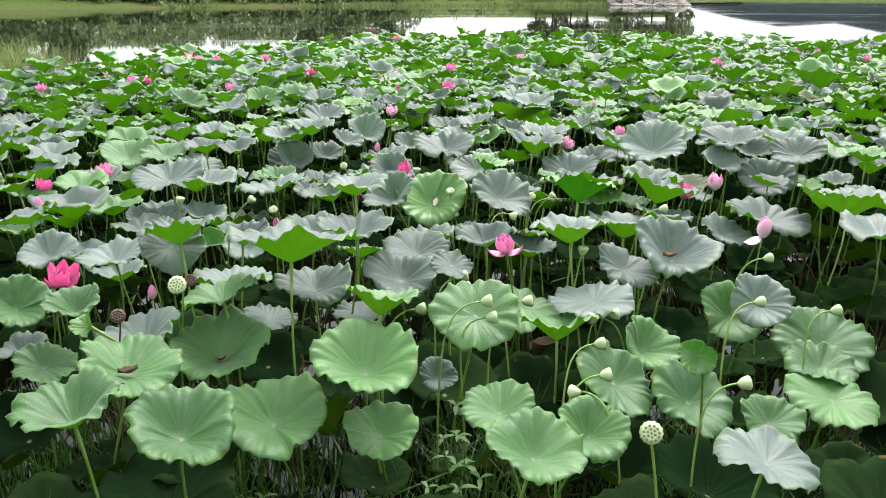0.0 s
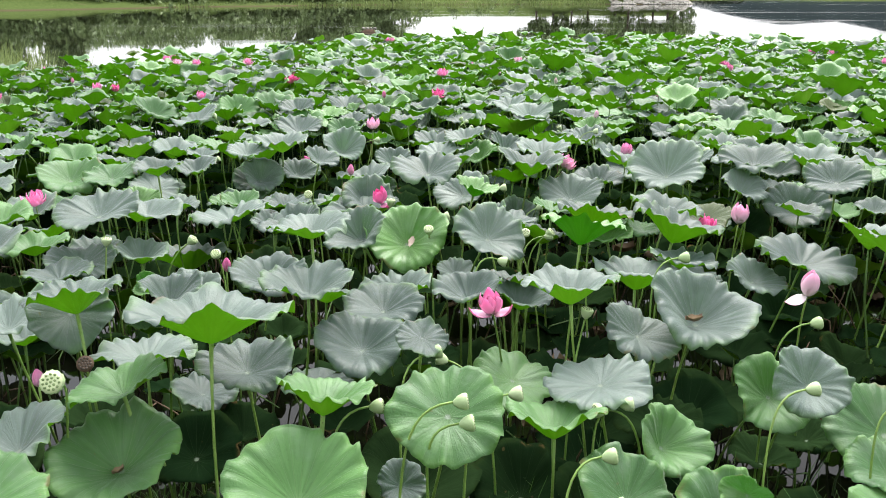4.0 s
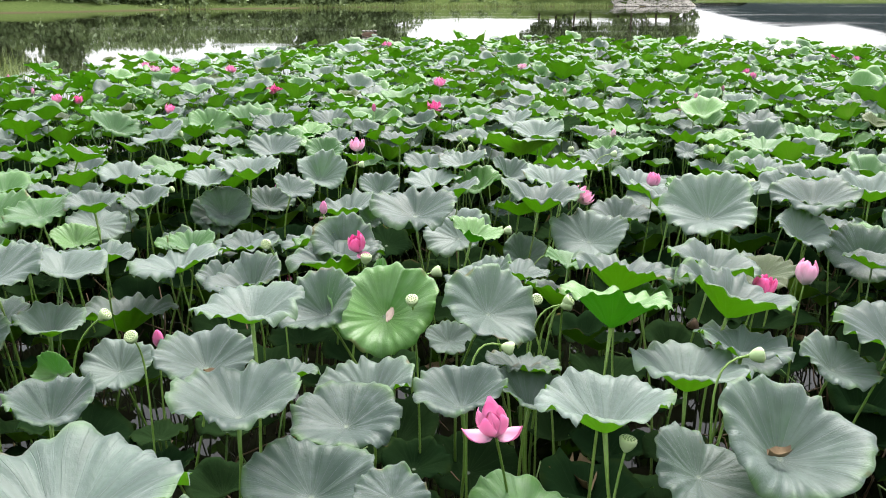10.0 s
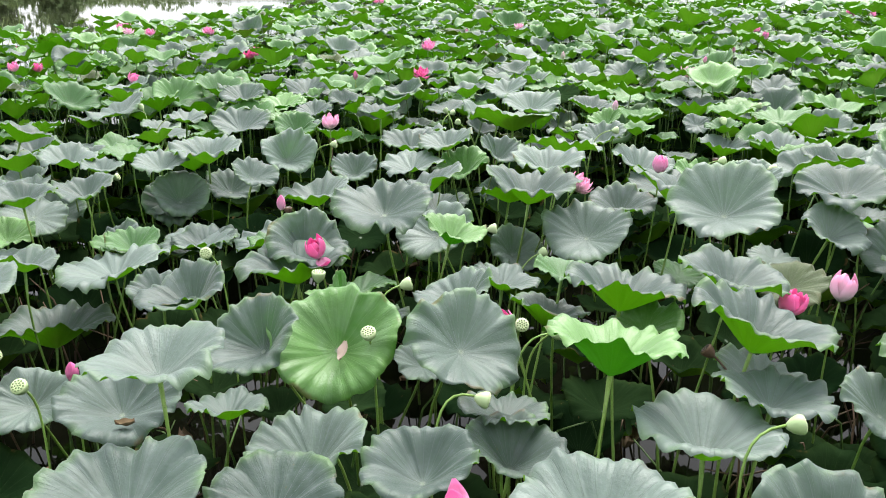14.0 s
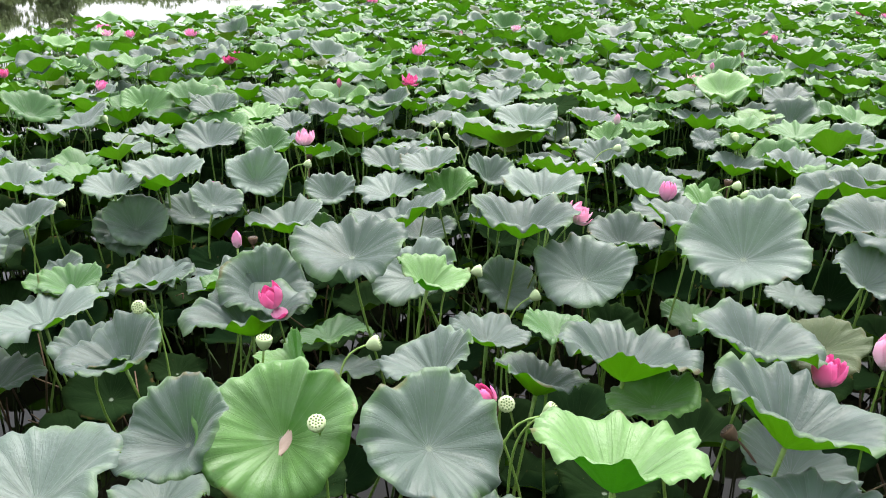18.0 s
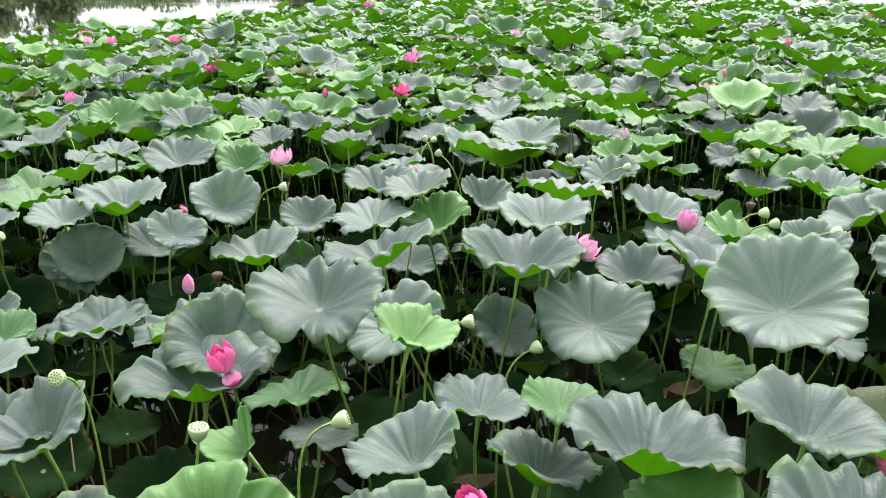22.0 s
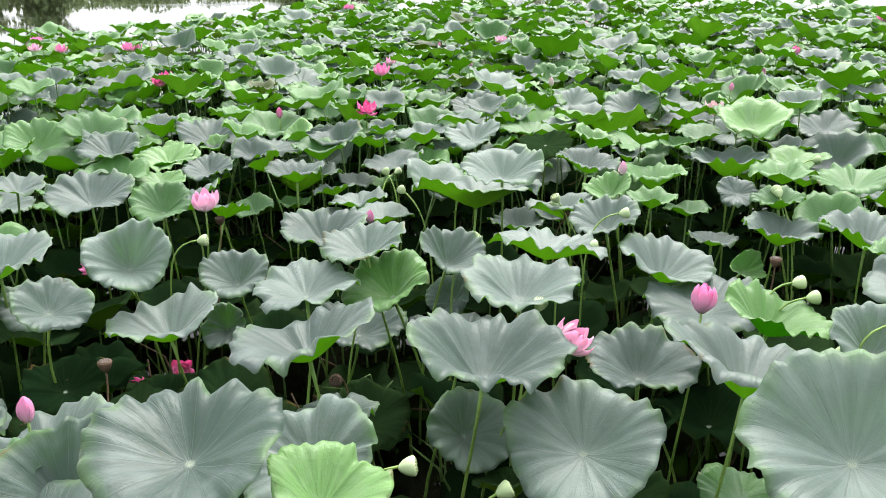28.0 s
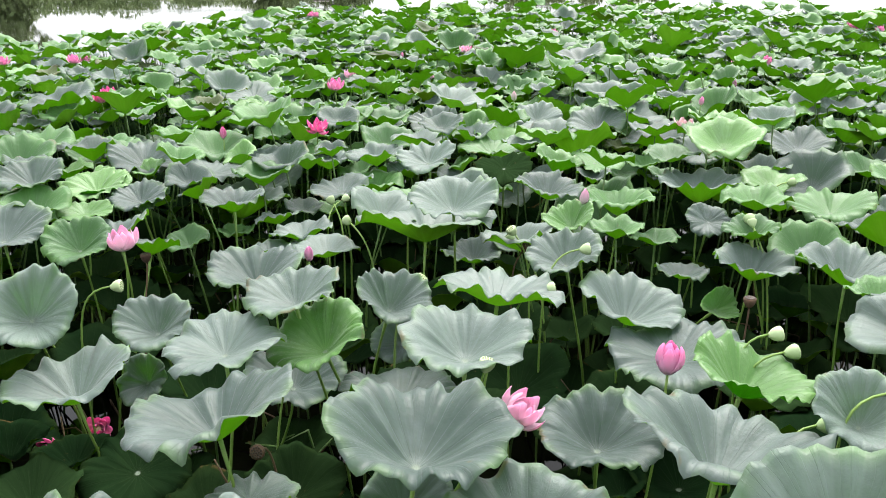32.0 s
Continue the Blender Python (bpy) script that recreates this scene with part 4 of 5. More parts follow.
leaf(-0.62, 8.57, 0.82, 0.153, 25, -88, 0.67, 0.11, 22, "grey")
leaf(1.27, 8.71, 0.80, 0.218, 14, -27, 0.61, 0.04, -12, "grey")
leaf(-0.27, 8.82, 0.93, 0.201, 7, -103, 0.54, 0.08, 15, "grey")
leaf(2.23, 8.90, 0.89, 0.211, 3, -25, 0.59, -0.06, -26, "grey")
leaf(0.33, 8.93, 0.60, 0.116, 45, -119, 0.77, 0.30, 5, "grey")
leaf(1.71, 8.96, 0.75, 0.096, 47, -69, 0.45, 0.00, -18, "young", fold=0.75)
leaf(1.05, 8.96, 0.96, 0.168, 16, -130, 0.56, 0.00, -7, "grey")
leaf(-1.12, 9.06, 1.00, 0.153, 25, -81, 0.59, -0.06, 26, "green")
leaf(1.89, 9.07, 0.85, 0.186, 6, -14, 0.57, -0.11, -20, "grey")
leaf(0.43, 9.18, 1.00, 0.324, 12, 87, 0.40, -0.01, 3, "grey")
leaf(0.56, 9.21, 1.13, 0.207, 12, -98, 0.48, 0.06, 1, "grey")
leaf(1.95, 9.28, 0.97, 0.132, 7, -166, 0.58, -0.08, -20, "green")
leaf(-1.59, 9.28, 0.97, 0.227, 14, -78, 0.45, 0.04, 27, "grey")
leaf(1.12, 9.35, 1.01, 0.124, 20, -135, 0.67, 0.24, -8, "young")
leaf(1.82, 9.55, 0.97, 0.112, 29, -99, 0.25, 0.06, -17, "grey")
leaf(2.47, 9.67, 0.97, 0.216, 8, -164, 0.35, 0.09, -24, "green")
leaf(-1.38, 9.71, 0.97, 0.141, 5, -65, 0.29, -0.03, 25, "young")
leaf(1.05, 9.84, 1.01, 0.180, 8, -31, 0.54, -0.04, -6, "grey")
leaf(1.43, 9.87, 0.91, 0.190, 2, 79, 0.63, 0.02, -11, "green")
leaf(-1.73, 9.91, 1.08, 0.185, 15, -100, 0.52, 0.07, 28, "grey")
leaf(-1.17, 9.94, 0.97, 0.159, 12, -95, 0.41, 0.05, 22, "grey")
leaf(1.89, 9.99, 0.94, 0.232, 3, 74, 0.61, -0.02, -16, "grey")
leaf(-1.20, 10.00, 0.97, 0.177, 13, -96, 0.24, 0.16, 20, "grey")
leaf(-1.46, 10.06, 1.00, 0.194, 11, -105, 0.32, -0.02, 25, "young")
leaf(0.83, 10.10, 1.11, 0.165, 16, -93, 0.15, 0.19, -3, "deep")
leaf(-1.49, 10.13, 0.97, 0.200, 9, -122, 0.47, 0.07, 22, "young")
leaf(0.40, 10.31, 1.09, 0.173, 17, -117, 0.40, 0.16, 3, "grey")
leaf(-1.35, 10.52, 1.04, 0.225, 15, -52, 0.41, 0.22, 21, "grey")
leaf(-0.79, 10.55, 0.69, 0.293, 7, 56, 0.59, -0.06, 16, "grey")
leaf(-2.55, 10.58, 0.97, 0.218, 32, -60, 0.48, 0.00, 30, "green")
leaf(-0.97, 10.59, 0.97, 0.220, 6, -24, 0.13, 0.02, 17, "grey")
leaf(1.44, 10.79, 0.97, 0.189, 8, -79, 0.17, -0.03, -9, "green")
leaf(-0.27, 10.89, 0.92, 0.167, 3, 171, 0.59, -0.06, 9, "grey")
leaf(2.14, 10.98, 0.98, 0.171, 24, -98, 0.34, 0.00, -16, "grey")
leaf(0.80, 11.04, 0.97, 0.236, 2, -19, 0.27, -0.12, -2, "green")
leaf(2.84, 11.10, 0.97, 0.227, 13, -123, 0.35, 0.05, -22, "grey")
leaf(1.56, 11.55, 1.04, 0.214, 15, -121, 0.40, -0.05, -9, "grey")
leaf(0.38, 12.02, 0.97, 0.209, 18, -108, 0.38, -0.06, 2, "grey")
leaf(1.19, 12.22, 0.97, 0.203, 27, -88, 0.28, 0.14, -5, "grey")
leaf(-1.06, 12.31, 0.97, 0.277, 6, -135, 0.18, -0.02, 14, "grey")
leaf(-1.37, 13.45, 0.97, 0.294, 14, -65, 0.23, 0.02, 14, "grey")

# flowers, buds and seed pods
flower(0.23, 4.86, 0.92, 1.05, 0.62, "pink", 20, -120, "pink lotus flower shedding its loose outer petals", 3)
flower(1.62, 6.21, 0.97, 1.05, 0.12, "pale", 8, -60, "pink lotus flower just opening on a tall stalk")
flower(1.42, 6.20, 0.91, 1.0, 0.25, "deep", 20, 0, "deep pink lotus flower leaning over a leaf")
flower(0.35, 5.94, 0.94, 0.8, 0.2, "deep", 25, -170, "deep pink lotus flower half hidden behind a leaf")
flower(1.51, 4.82, 1.04, 1.0, 0.18, "pale", 10, -60, "pale pink lotus flower with a drooping petal", 1)
flower(-0.47, 6.62, 0.96, 1.0, 0.42, "deep", 18, -120, "deep pink lotus flower with drooping petals above the leaves", 2)
flower(-0.83, 8.85, 1.08, 0.95, 0.38, "pale", 5, -90, "pink lotus flower half open on a tall stalk")
flower(1.22, 7.81, 1.05, 0.95, 0.08, "pink", 4, -90, "upright pink lotus flower still closed")
flower(0.74, 7.62, 1.00, 0.95, 0.35, "pale", 35, -20, "pale pink lotus flower resting against a leaf")
flower(2.05, 11.00, 1.14, 0.95, 0.85, "white", 5, -90, "pale lotus flower opened wide")
flower(-2.66, 6.53, 0.94, 0.95, 0.45, "pink", 8, -90)
flower(-2.71, 5.76, 1.01, 0.8, 0.4, "deep", 20, 0)
flower(-1.70, 4.00, 1.01, 1.0, 0.5, "deep", 25, -30, "deep pink lotus flower among the leaves")
flower(-1.42, 8.86, 0.78, 0.6, 0.5, "pink", 60, -150, "fading pink flower bent down under a leaf")
flower(-2.35, 12.49, 1.14, 0.9, 0.45, "deep", 8, -90)
flower(-3.07, 10.85, 1.09, 0.95, 0.3, "pink", 40, 0, "pink lotus flower leaning to one side")
flower(-0.42, 12.29, 1.22, 0.95, 0.45, "pink", 8, -90)
flower(-3.56, 14.59, 1.18, 0.95, 0.5, "pink", 8, -90)
flower(-5.09, 15.54, 1.15, 0.95, 0.35, "pink", 8, -90)
flower(4.15, 16.27, 1.03, 0.9, 0.4, "pink", 8, -90)
flower(3.43, 14.42, 1.10, 0.9, 0.46, "pale", 20, -90)
flower(3.71, 14.36, 1.12, 0.9, 0.2, "pink", 15, -90)
flower(6.26, 18.20, 1.11, 0.9, 0.4, "pink", 8, -90)
flower(6.27, 18.32, 1.11, 0.9, 0.34, "pink", 8, -90)
flower(6.49, 17.91, 1.11, 0.9, 0.4, "pink", 8, -90)
flower(1.90, 18.00, 1.10, 0.9, 0.3, "pink", 8, -90)
flower(0.65, 16.22, 1.09, 0.9, 0.5, "deep", 15, -60)
flower(-0.41, 11.30, 1.09, 0.9, 0.75, "deep", 15, -60, "deep pink lotus flower dropping its petals")
flower(-5.42, 16.07, 1.11, 0.9, 0.35, "pink", 8, -90)
flower(-3.77, 15.32, 1.10, 0.9, 0.35, "pink", 8, -90)
flower(-2.42, 12.50, 1.10, 0.9, 0.35, "deep", 8, -90)
flower(-0.50, 13.77, 1.11, 0.9, 0.35, "pale", 8, -90)
flower(-4.37, 11.63, 1.08, 0.9, 0.35, "deep", 8, -90)
flower(-4.43, 11.29, 1.13, 0.9, 0.35, "pink", 8, -90)
flower(-5.17, 10.43, 1.11, 0.9, 0.35, "pink", 8, -90)
flower(-5.99, 14.14, 0.97, 0.9, 0.35, "deep", 8, -90)
flower(6.45, 18.75, 1.11, 0.9, 0.35, "pink", 8, -90)
flower(-0.94, 8.59, 0.37, 0.7, 0.6, "deep", 55, -60, "faded deep pink flower low among the stalks")
flower(-1.08, 8.46, 0.35, 0.65, 0.5, "deep", 50, -120, "faded deep pink flower low among the stalks")
bud(-2.43, 5.19, 1.01, 1.2, "pink", 8)
bud(-1.33, 4.06, 0.93, 0.8, "pink", 6)
bud(-0.73, 7.04, 1.05, 0.9, "pink", 4)
bud(-1.23, 5.83, 0.76, 0.95, "deep", 7)
bud(-1.01, 11.08, 1.09, 0.95, "deep", 5)
bud(-0.13, 15.75, 1.06, 0.9, "pink", 8)
bud(2.43, 12.04, 1.12, 0.8, "pink", 6)
bud(1.18, 9.41, 1.11, 0.9, "pale", 5)
bud(-0.09, 9.07, 0.95, 0.85, "pink", 6)
pod(-1.08, 3.75, 1.10, 1.20, 62, -80)
pod(-1.16, 4.08, 1.00, 0.95, 55, -70, True)
pod(-1.27, 3.60, 1.02, 0.95, 55, -70, True)
pod(0.60, 2.83, 1.03, 1.10, 70, -95)
pod(0.00, 4.31, 0.97, 0.85, 80, 20)
pod(0.06, 4.47, 0.87, 0.85, 75, 170)
pod(0.11, 3.78, 1.05, 0.85, 82, 5)
pod(0.13, 3.76, 0.99, 0.85, 82, 5)
pod(-0.16, 3.89, 0.97, 0.85, 82, 5)
pod(0.28, 3.98, 0.98, 0.85, 82, 5)
pod(0.62, 4.14, 0.85, 0.85, 80, 200)
pod(0.67, 4.16, 0.86, 0.85, 82, 5)
pod(0.56, 3.78, 0.88, 0.85, 82, 5)
pod(0.56, 3.58, 0.84, 0.85, 82, 5)
pod(0.49, 3.54, 0.79, 0.85, 100, 150)
pod(1.01, 3.39, 0.91, 0.85, 82, 5)
pod(1.30, 4.19, 0.92, 0.85, 82, 5)
pod(1.48, 4.68, 0.97, 0.85, 82, 5)
pod(1.59, 4.10, 0.92, 0.85, 82, 5)
pod(0.60, 4.69, 0.97, 0.85, 10, 0)
pod(0.25, 5.36, 1.00, 0.85, 105, 0)
pod(1.03, 5.04, 1.12, 0.85, 82, 5)
pod(-1.69, 5.41, 1.02, 0.85, 8, 0)
pod(-0.10, 5.65, 1.04, 0.85, 30, -90)
pod(0.40, 5.94, 0.96, 0.85, 55, -80)
pod(-0.08, 6.35, 0.94, 0.95, 75, 10)
pod(-0.34, 6.01, 1.09, 0.85, 6, 0)
pod(0.52, 7.08, 0.82, 0.85, 70, 20)
pod(0.27, 6.95, 0.99, 0.85, 82, 5)
pod(-0.87, 6.37, 1.06, 0.85, 60, -90)
pod(1.71, 7.50, 1.15, 0.85, 82, 5)
pod(1.60, 8.05, 1.06, 0.85, 82, 5)
pod(0.67, 7.87, 1.02, 0.85, 15, 0)
pod(1.09, 8.86, 1.07, 0.85, 82, 5)
pod(-0.03, 8.23, 0.87, 0.85, 12, 90)
pod(-0.06, 7.90, 0.72, 0.85, 68, -95, True)
pod(0.42, 8.60, 1.02, 0.85, 40, 0)
pod(0.51, 5.85, 0.98, 0.85, 50, -10)
pod(-0.78, 8.56, 1.03, 0.85, 82, 5)
pod(1.56, 7.54, 1.03, 0.85, 82, 5)
pod(1.63, 7.98, 1.03, 0.85, 82, 5)
pod(-1.11, 5.35, 0.99, 0.85, 40, -90)
pod(-1.30, 5.48, 1.02, 0.85, 50, 0)
pod(0.50, 5.84, 0.98, 0.85, 85, 10)
pod(2.40, 10.10, 1.02, 0.85, 82, 5)
pod(0.91, 8.52, 1.03, 0.85, 82, 5)
flower(0.67, 17.39, 0.96, 0.9, 0.45, "pink", 8, -90)
flower(-4.47, 14.85, 1.14, 0.9, 0.50, "pink", 8, -90)
flower(6.43, 15.50, 1.14, 0.9, 0.34, "pink", 8, -90)
flower(-2.30, 22.03, 1.14, 0.9, 0.66, "pink", 8, -90)
flower(-2.14, 21.65, 1.14, 0.9, 0.30, "pink", 8, -90)
flower(3.83, 15.37, 1.14, 0.9, 0.46, "pink", 8, -90)
flower(-4.75, 14.80, 1.16, 0.85, 0.63, "pale", 8, -90)
flower(0.62, 15.39, 1.16, 0.90, 0.51, "pale", 8, -90)
bud(0.31, 13.42, 1.12, 0.80, "pale", 13)
bud(1.00, 12.12, 1.15, 0.90, "white", 0)
bud(2.94, 12.89, 1.12, 0.80, "pink", 2)
bud(-5.05, 11.94, 1.15, 0.80, "pink", 10)
bud(-6.31, 13.64, 1.15, 0.80, "pink", 13)
pod(-1.90, 7.77, 1.00, 0.72, 65, 0)
pod(0.84, 9.23, 0.98, 0.87, 46, 165)
pod(-0.06, 9.94, 0.98, 0.77, 72, 40)
pod(0.04, 9.52, 0.98, 0.82, 64, 140)
pod(1.95, 9.28, 1.03, 0.72, 40, 95)
pod(-2.19, 9.37, 1.03, 0.87, 61, 40)
pod(-2.54, 9.79, 1.03, 0.92, 53, 140)
pod(-0.07, 9.70, 1.03, 0.77, 42, 140)
pod(0.84, 9.18, 1.03, 0.82, 34, 200)
pod(1.96, 9.33, 1.03, 0.92, 63, 95)
pod(3.38, 11.44, 1.03, 0.72, 55, 0)
pod(3.19, 10.95, 1.03, 0.77, 47, 165)
pod(-0.35, 11.76, 1.03, 0.82, 39, 40)
pod(0.83, 12.43, 1.03, 0.87, 31, 140)
pod(-0.82, 10.80, 1.03, 0.92, 68, 200)
pod(1.85, 11.71, 1.03, 0.72, 60, -15)
pod(1.11, 5.99, 0.83, 0.85, 49, 161, True)
pod(1.76, 8.69, 0.88, 0.85, 0, -140, True)
pod(-0.90, 9.24, 0.88, 0.85, 0, -40, True)
pod(-0.90, 7.82, 0.78, 0.85, 0, 120, True)
pod(-0.53, 8.29, 0.58, 0.85, 21, 49, True)
pod(0.88, 9.23, 0.93, 0.85, 35, -35, True)
NEAR_FILL = 190
WEEDS = ((0.05, 3.50, 0.66), (-0.03, 3.70, 0.55), (0.12, 3.30, 0.60), (-0.09, 3.40, 0.50), (-1.1, 3.9, 0.6), (0.02, 3.62, 0.72), (-0.65, 3.3, 0.5), (0.75, 3.2, 0.45))
SCRAPS = ((1.03, 4.69, 0.972, 0.075, 15), (-1.15, 3.37, 0.907, 0.07, 30), (-0.95, 3.79, 0.776, 0.045, 60), (-0.86, 5.44, 0.825, 0.06, 10), (0.45, 4.95, 0.35, 0.2, 40), (0.6, 5.6, 0.3, 0.22, 100), (0.3, 7.0, 0.25, 0.2, 10), (0.9, 6.4, 0.2, 0.18, 70), (-0.5, 6.2, 0.3, 0.2, 150), (1.2, 7.5, 0.4, 0.2, 30))
FALLEN = ((-0.19, 5.64, 1.0, 80), (0.62, 8.2, 1.0, 40))


rng = random.Random(23)
GRID = {}
for x, y, z, r in TAKEN:
    GRID.setdefault((int(x // 0.6), int(y // 0.6)), []).append((x, y, z, r))


def free(x, y, z, r, share):
    """Whether a blade fits here with no more overlap than share allows."""
    for i in range(int(x // 0.6) - 1, int(x // 0.6) + 2):
        for j in range(int(y // 0.6) - 1, int(y // 0.6) + 2):
            for a, b, c, s in GRID.get((i, j), ()):
                if (a - x) ** 2 + (b - y) ** 2 < (share * (r + s)) ** 2 and abs(c - z) < 0.30:
                    return False
    return True


def claim(x, y, z, r):
    GRID.setdefault((int(x // 0.6), int(y // 0.6)), []).append((x, y, z, r))


far_leaves, far_stalks, filler = [], [], 0
VARIANTS = [blade_arrays(1.0, rng.uniform(0.40, 0.80), rng.uniform(0.06, 0.10), i, 5, 44, thick=0.012, saddle=rng.uniform(-0.2, 0.3)) for i in range(28)]
SIMPLE = [blade_arrays(1.0, rng.uniform(0.40, 0.80), rng.uniform(0.06, 0.10), i, 3, 26, thick=0.012, saddle=rng.uniform(-0.2, 0.3)) for i in range(16)]
for tries in range(100000):
    y = -2.0 + 29.5 * math.sqrt(rng.random())
    x = rng.uniform(-1, 1) * max(5.5, 0.58 * (y + 1.5) + 1.2) + 0.1
    if y > field_edge(x):
        continue
    seen = in_view(x, y, 0.25)
    low_layer = tries % 3 == 2
    # leaves out of view, up to y 11, are added to block sideways sky light
    if not seen and (y > 11 or low_layer):
        continue
    near = seen and y < 10.2
    listed = y < 9.3 and abs(x - 0.2) < 1.9
    if seen and y < 3.0 and not low_layer or near and y < 8.0 and rng.random() < 0.55 or low_layer and y < 8.5 and rng.random() < 0.45:
        continue
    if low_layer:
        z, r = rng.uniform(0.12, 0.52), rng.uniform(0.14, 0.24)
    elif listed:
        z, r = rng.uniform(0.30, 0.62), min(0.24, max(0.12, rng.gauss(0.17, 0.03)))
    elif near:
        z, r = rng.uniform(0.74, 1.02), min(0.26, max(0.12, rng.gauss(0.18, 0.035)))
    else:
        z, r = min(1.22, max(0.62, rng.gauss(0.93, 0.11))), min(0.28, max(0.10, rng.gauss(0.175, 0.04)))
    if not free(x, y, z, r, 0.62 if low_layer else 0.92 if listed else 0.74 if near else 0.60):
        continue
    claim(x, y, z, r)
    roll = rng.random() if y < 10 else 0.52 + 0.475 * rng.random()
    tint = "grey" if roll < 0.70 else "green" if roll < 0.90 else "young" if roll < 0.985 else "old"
    # low and filler leaves take the deep tint, shade put into their colour
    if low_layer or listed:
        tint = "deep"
    if near and tint == "young":
        tint = "grey"
    lean, toward = abs(rng.gauss(10, 10)), rng.uniform(-180, 180)
    if near and filler < NEAR_FILL and not low_layer:
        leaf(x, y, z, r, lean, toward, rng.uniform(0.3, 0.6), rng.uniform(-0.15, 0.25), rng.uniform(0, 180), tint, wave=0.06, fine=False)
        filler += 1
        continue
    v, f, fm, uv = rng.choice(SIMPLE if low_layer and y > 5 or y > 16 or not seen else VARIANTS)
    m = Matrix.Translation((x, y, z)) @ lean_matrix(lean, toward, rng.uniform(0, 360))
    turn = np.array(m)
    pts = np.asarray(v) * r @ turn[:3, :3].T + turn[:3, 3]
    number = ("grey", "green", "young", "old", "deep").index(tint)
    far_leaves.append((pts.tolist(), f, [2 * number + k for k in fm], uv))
    n, base = stalk_base(x, y, z, m, rng)
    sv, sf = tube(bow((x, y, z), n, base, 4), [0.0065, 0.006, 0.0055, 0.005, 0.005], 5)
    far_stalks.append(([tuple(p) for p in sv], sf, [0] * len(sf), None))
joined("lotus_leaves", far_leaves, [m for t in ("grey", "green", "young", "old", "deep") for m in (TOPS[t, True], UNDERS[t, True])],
       "dense field of grey-green, bright green and shade-darkened lotus leaves, some added out of view", "lotus leaves", True)
joined("lotus_stalks", far_stalks, [STALK_SHADED], "thin green stalks under the lotus leaves", "stalks")


# ---- small things on and under the leaves ----
def husk(x, y, z, length, width, spin, name, label, category, mat, curl=0.5, lean=0.0):
    """A curled scrap of leaf or a fallen petal."""
    verts, uvs = [], []
    for shell in (0, 1):
        for i in range(7):
            s = i / 6
            for j in range(5):
                u = j / 2 - 1
                w = 0.5 * width * math.sin(math.pi * (0.1 + 0.8 * s)) * (1 + 0.15 * math.sin(7 * s + 3 * u))
                verts.append(((s - 0.5) * length, u * w, curl * (u * u * 0.5 * width + 0.5 * length * (s - 0.5) ** 2) + 0.004 * math.sin(9 * s + 4 * u) - 0.0015 * shell))
                uvs.append((0.5 + 0.5 * u, 0.3 * s))
    faces = grid_faces(7, 5, False)
    back = [tuple(35 + k for k in q[::-1]) for q in faces]
    me = mesh_from(name, verts, faces + back, [mat], None, uvs)
    ob = new(name, me)
    ob.matrix_world = Matrix.Translation((x, y, z)) @ Matrix.Rotation(radians(lean), 4, "X") @ Matrix.Rotation(radians(spin), 4, "Z")
    return tagged(ob, label, category)


rng = random.Random(77)
brown = []
for _ in range(900):
    y = rng.uniform(1.6, 10.5)
    x = rng.uniform(-0.6, 0.6) * (y + 0.5) + 0.15
    a, h = rng.uniform(0, 6.28), rng.uniform(0.15, 0.6)
    reach = rng.uniform(0.05, 0.45)
    top = (x + reach * math.cos(a), y + reach * math.sin(a), h * rng.uniform(0.5, 1.0))
    mid = (0.5 * (x + top[0]) + rng.uniform(-0.05, 0.05), 0.5 * (y + top[1]), 0.65 * h)
    v, f = tube([(x, y, -0.05), mid, top], [0.006, 0.005, 0.003], 5)
    brown.append(([tuple(p) for p in v], f, [0 if rng.random() < 0.65 else 1] * len(f), None))
joined("dry_stalks", brown, [STALK_DRY, STALK_SHADED], "bent dry stalks tangled under the leaves", "stalks")
under = []
for _ in range(9500):
    y = rng.uniform(1.3, 4.6)
    x = rng.uniform(-0.62, 0.62) * (y + 0.5) + 0.1
    if noise.noise((x * 1.6, y * 1.6, 3.0)) < -0.22:
        continue
    under.append(grass_blade(x, y, -0.03, rng.uniform(0.15, 0.58), rng.uniform(0.006, 0.013), rng, rng.uniform(0.2, 0.9)))
joined("water_grass", under, [WEED], "fine dark green grass growing between the stalks", "grass")


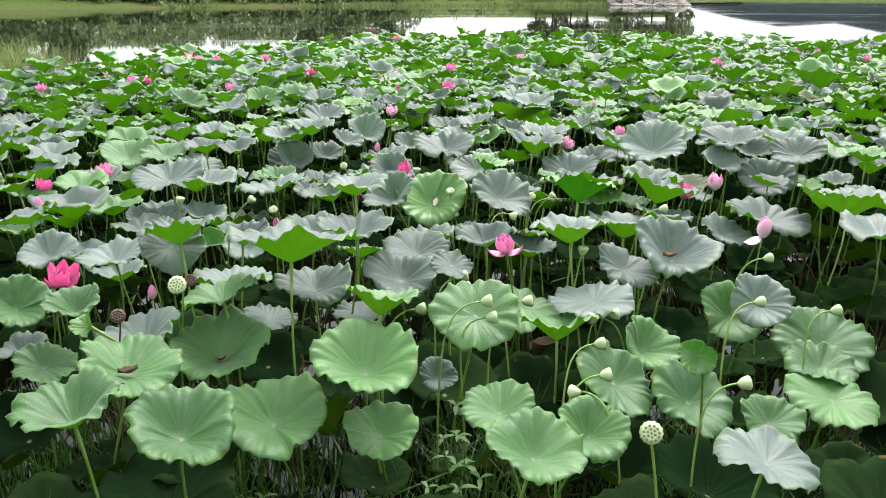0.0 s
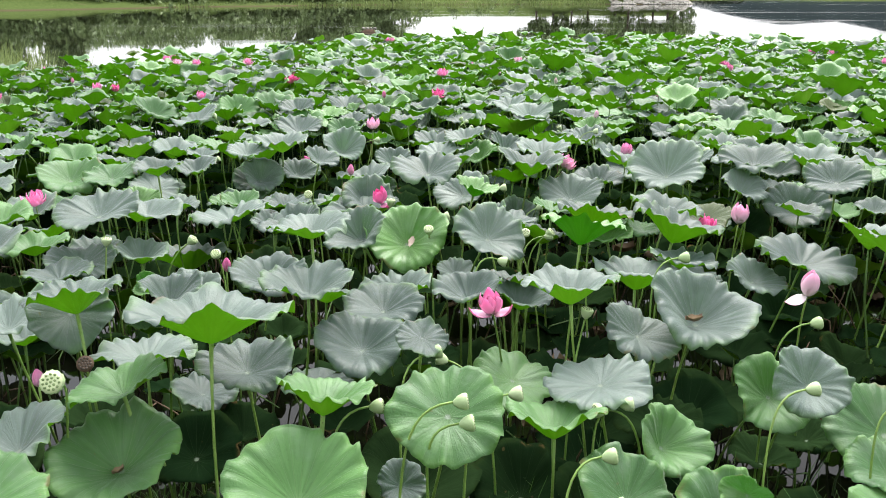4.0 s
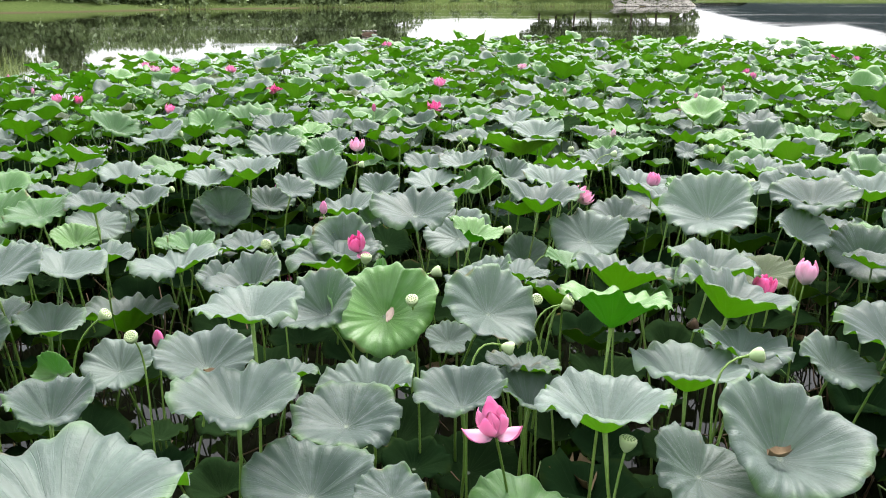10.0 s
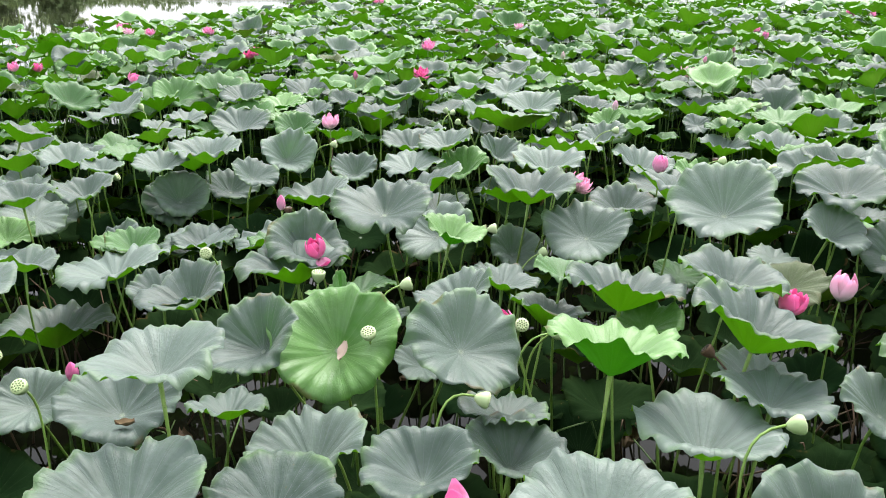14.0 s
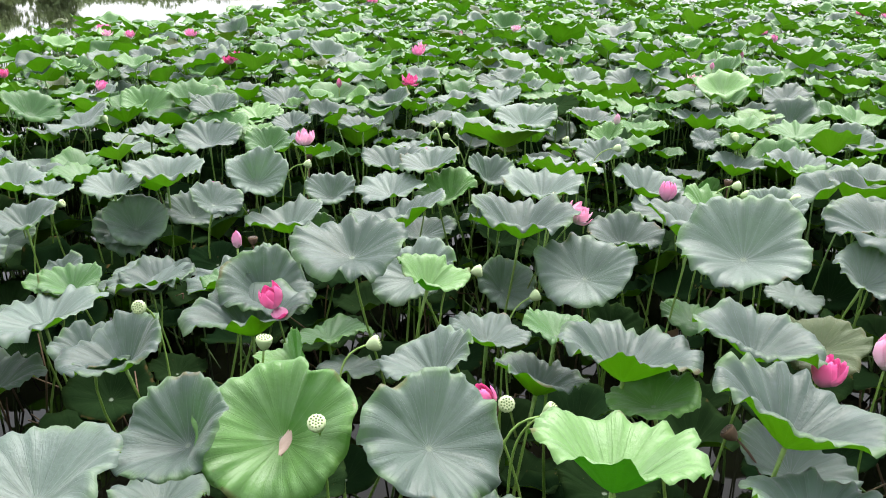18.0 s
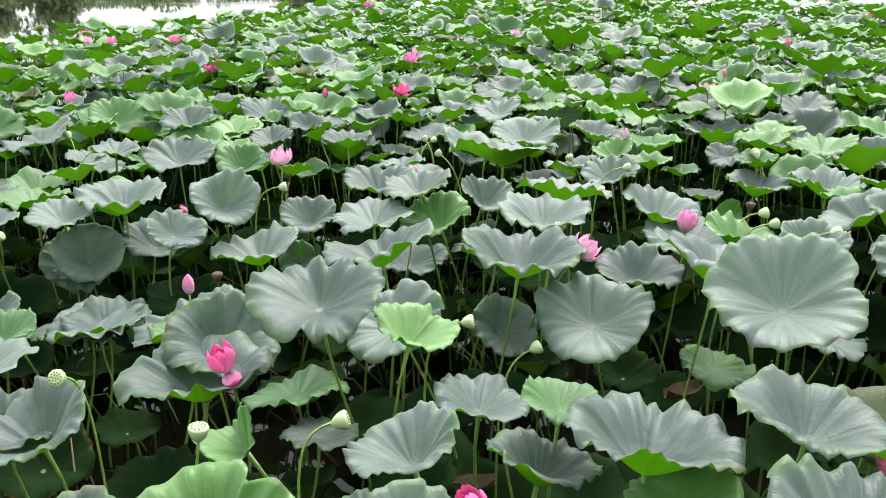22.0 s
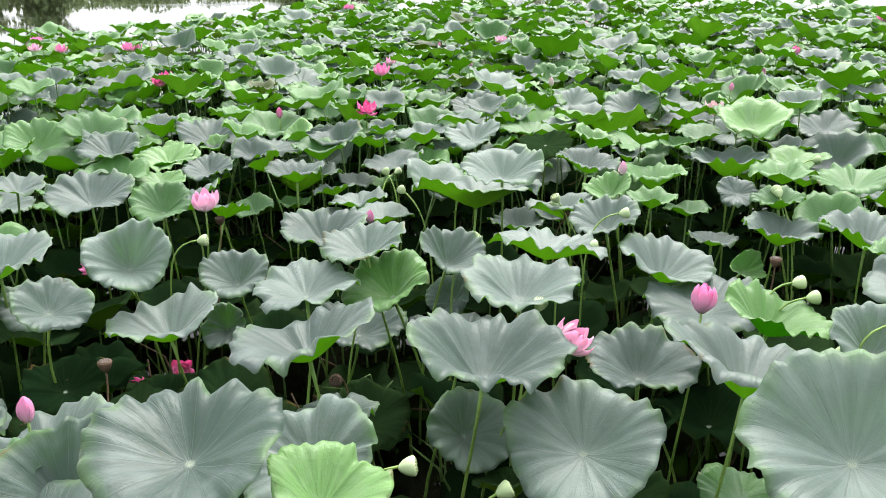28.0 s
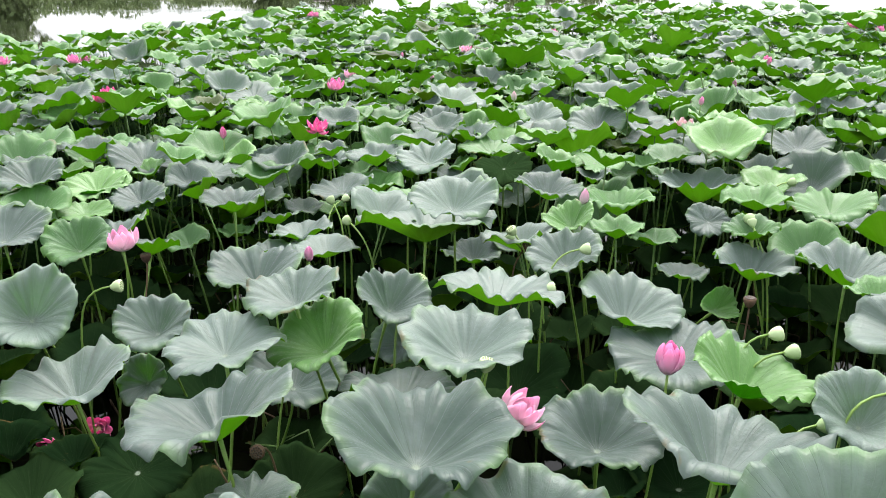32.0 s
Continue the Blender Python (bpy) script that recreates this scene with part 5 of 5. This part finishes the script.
def weed(x, y, height, seed):
    """A leafy marsh weed: a jointed stem with pairs of narrow leaves."""
    r = random.Random(seed)
    ob = thing("marsh_weed", x, y, 0.0, "bright green leafy weed between the lotus stalks", "weed", "marsh weeds by the bank")
    line = [(0.02 * math.sin(3 * i + seed), 0.02 * math.cos(2 * i + seed), height * i / 6 - 0.05) for i in range(7)]
    v, f = tube(line, [0.004 - 0.0004 * i for i in range(7)], 5)
    part("stem", mesh_from("stem", v, f, [WEED]), ob)
    for i in range(2, 7):
        for side in range(3):
            w = i * 1.1 + side * 2.1 + r.uniform(-0.3, 0.3)
            size = 0.085 * (1.15 - 0.08 * i) * r.uniform(0.8, 1.2)
            lv = []
            for k in range(5):
                s = k / 4
                half = 0.16 * size * math.sin(math.pi * (0.08 + 0.86 * s))
                for u in (-1, 0, 1):
                    lv.append((s * size, u * half, 0.5 * s * size - 0.6 * size * s * s + (0.1 * half if u else 0)))
            part("leaf", mesh_from("leaf", lv, grid_faces(5, 3, False), [WEED]), ob, Matrix.Translation(line[i]) @ Matrix.Rotation(w, 4, "Z"))


for x, y, h in WEEDS:
    weed(x, y, h, int(100 * x) + int(31 * y))
for x, y, z, length, spin in SCRAPS:
    husk(x, y, z, length, 0.5 * length, spin, "dry_leaf", "curled brown scrap of dead lotus leaf", "dead leaf", DRY_LEAF, 0.9)
rng = random.Random(91)
for _ in range(34):
    y = rng.uniform(2.4, 9.0)
    x = rng.uniform(-0.5, 0.5) * y + 0.15
    husk(x, y, 0.012, rng.uniform(0.12, 0.26), rng.uniform(0.06, 0.13), rng.uniform(0, 360), "dry_leaf", "curled dead brown lotus leaf lying on the water", "dead leaf", DRY_LEAF, rng.uniform(0.3, 0.9))
for x, y, z, spin in FALLEN:
    husk(x, y, z, 0.078, 0.030, spin, "fallen_petal", "pale pinkish fallen lotus petal lying on a leaf", "petal", PETAL["faded"], 0.35, 26)


def raft(x, y):
    """A low dark drift of rushes far out on the water, with pale lumps on it."""
    r = random.Random(9)
    ob = thing("floating_raft", x, y, 0.0, "small dark floating raft with pale bundles far out on the water", "raft")
    hull = [(0.55 * math.cos(w) * (1 - 0.2 * k), 0.22 * math.sin(w) * (1 - 0.2 * k), -0.05 + 0.09 * k) for k in range(3) for w in [i * math.pi / 6 for i in range(12)]]
    part("hull", mesh_from("hull", hull, grid_faces(3, 12, True) + [tuple(range(24, 36))], [POD_DRY]), ob)
    for i in range(4):
        v, f, _, _ = pebble((-0.35 + 0.23 * i, r.uniform(-0.05, 0.05), 0.2), r.uniform(0.1, 0.15), r)
        part("bale", mesh_from("bale", v, f, [STONE]), ob)


raft(-7.3, 54.0)
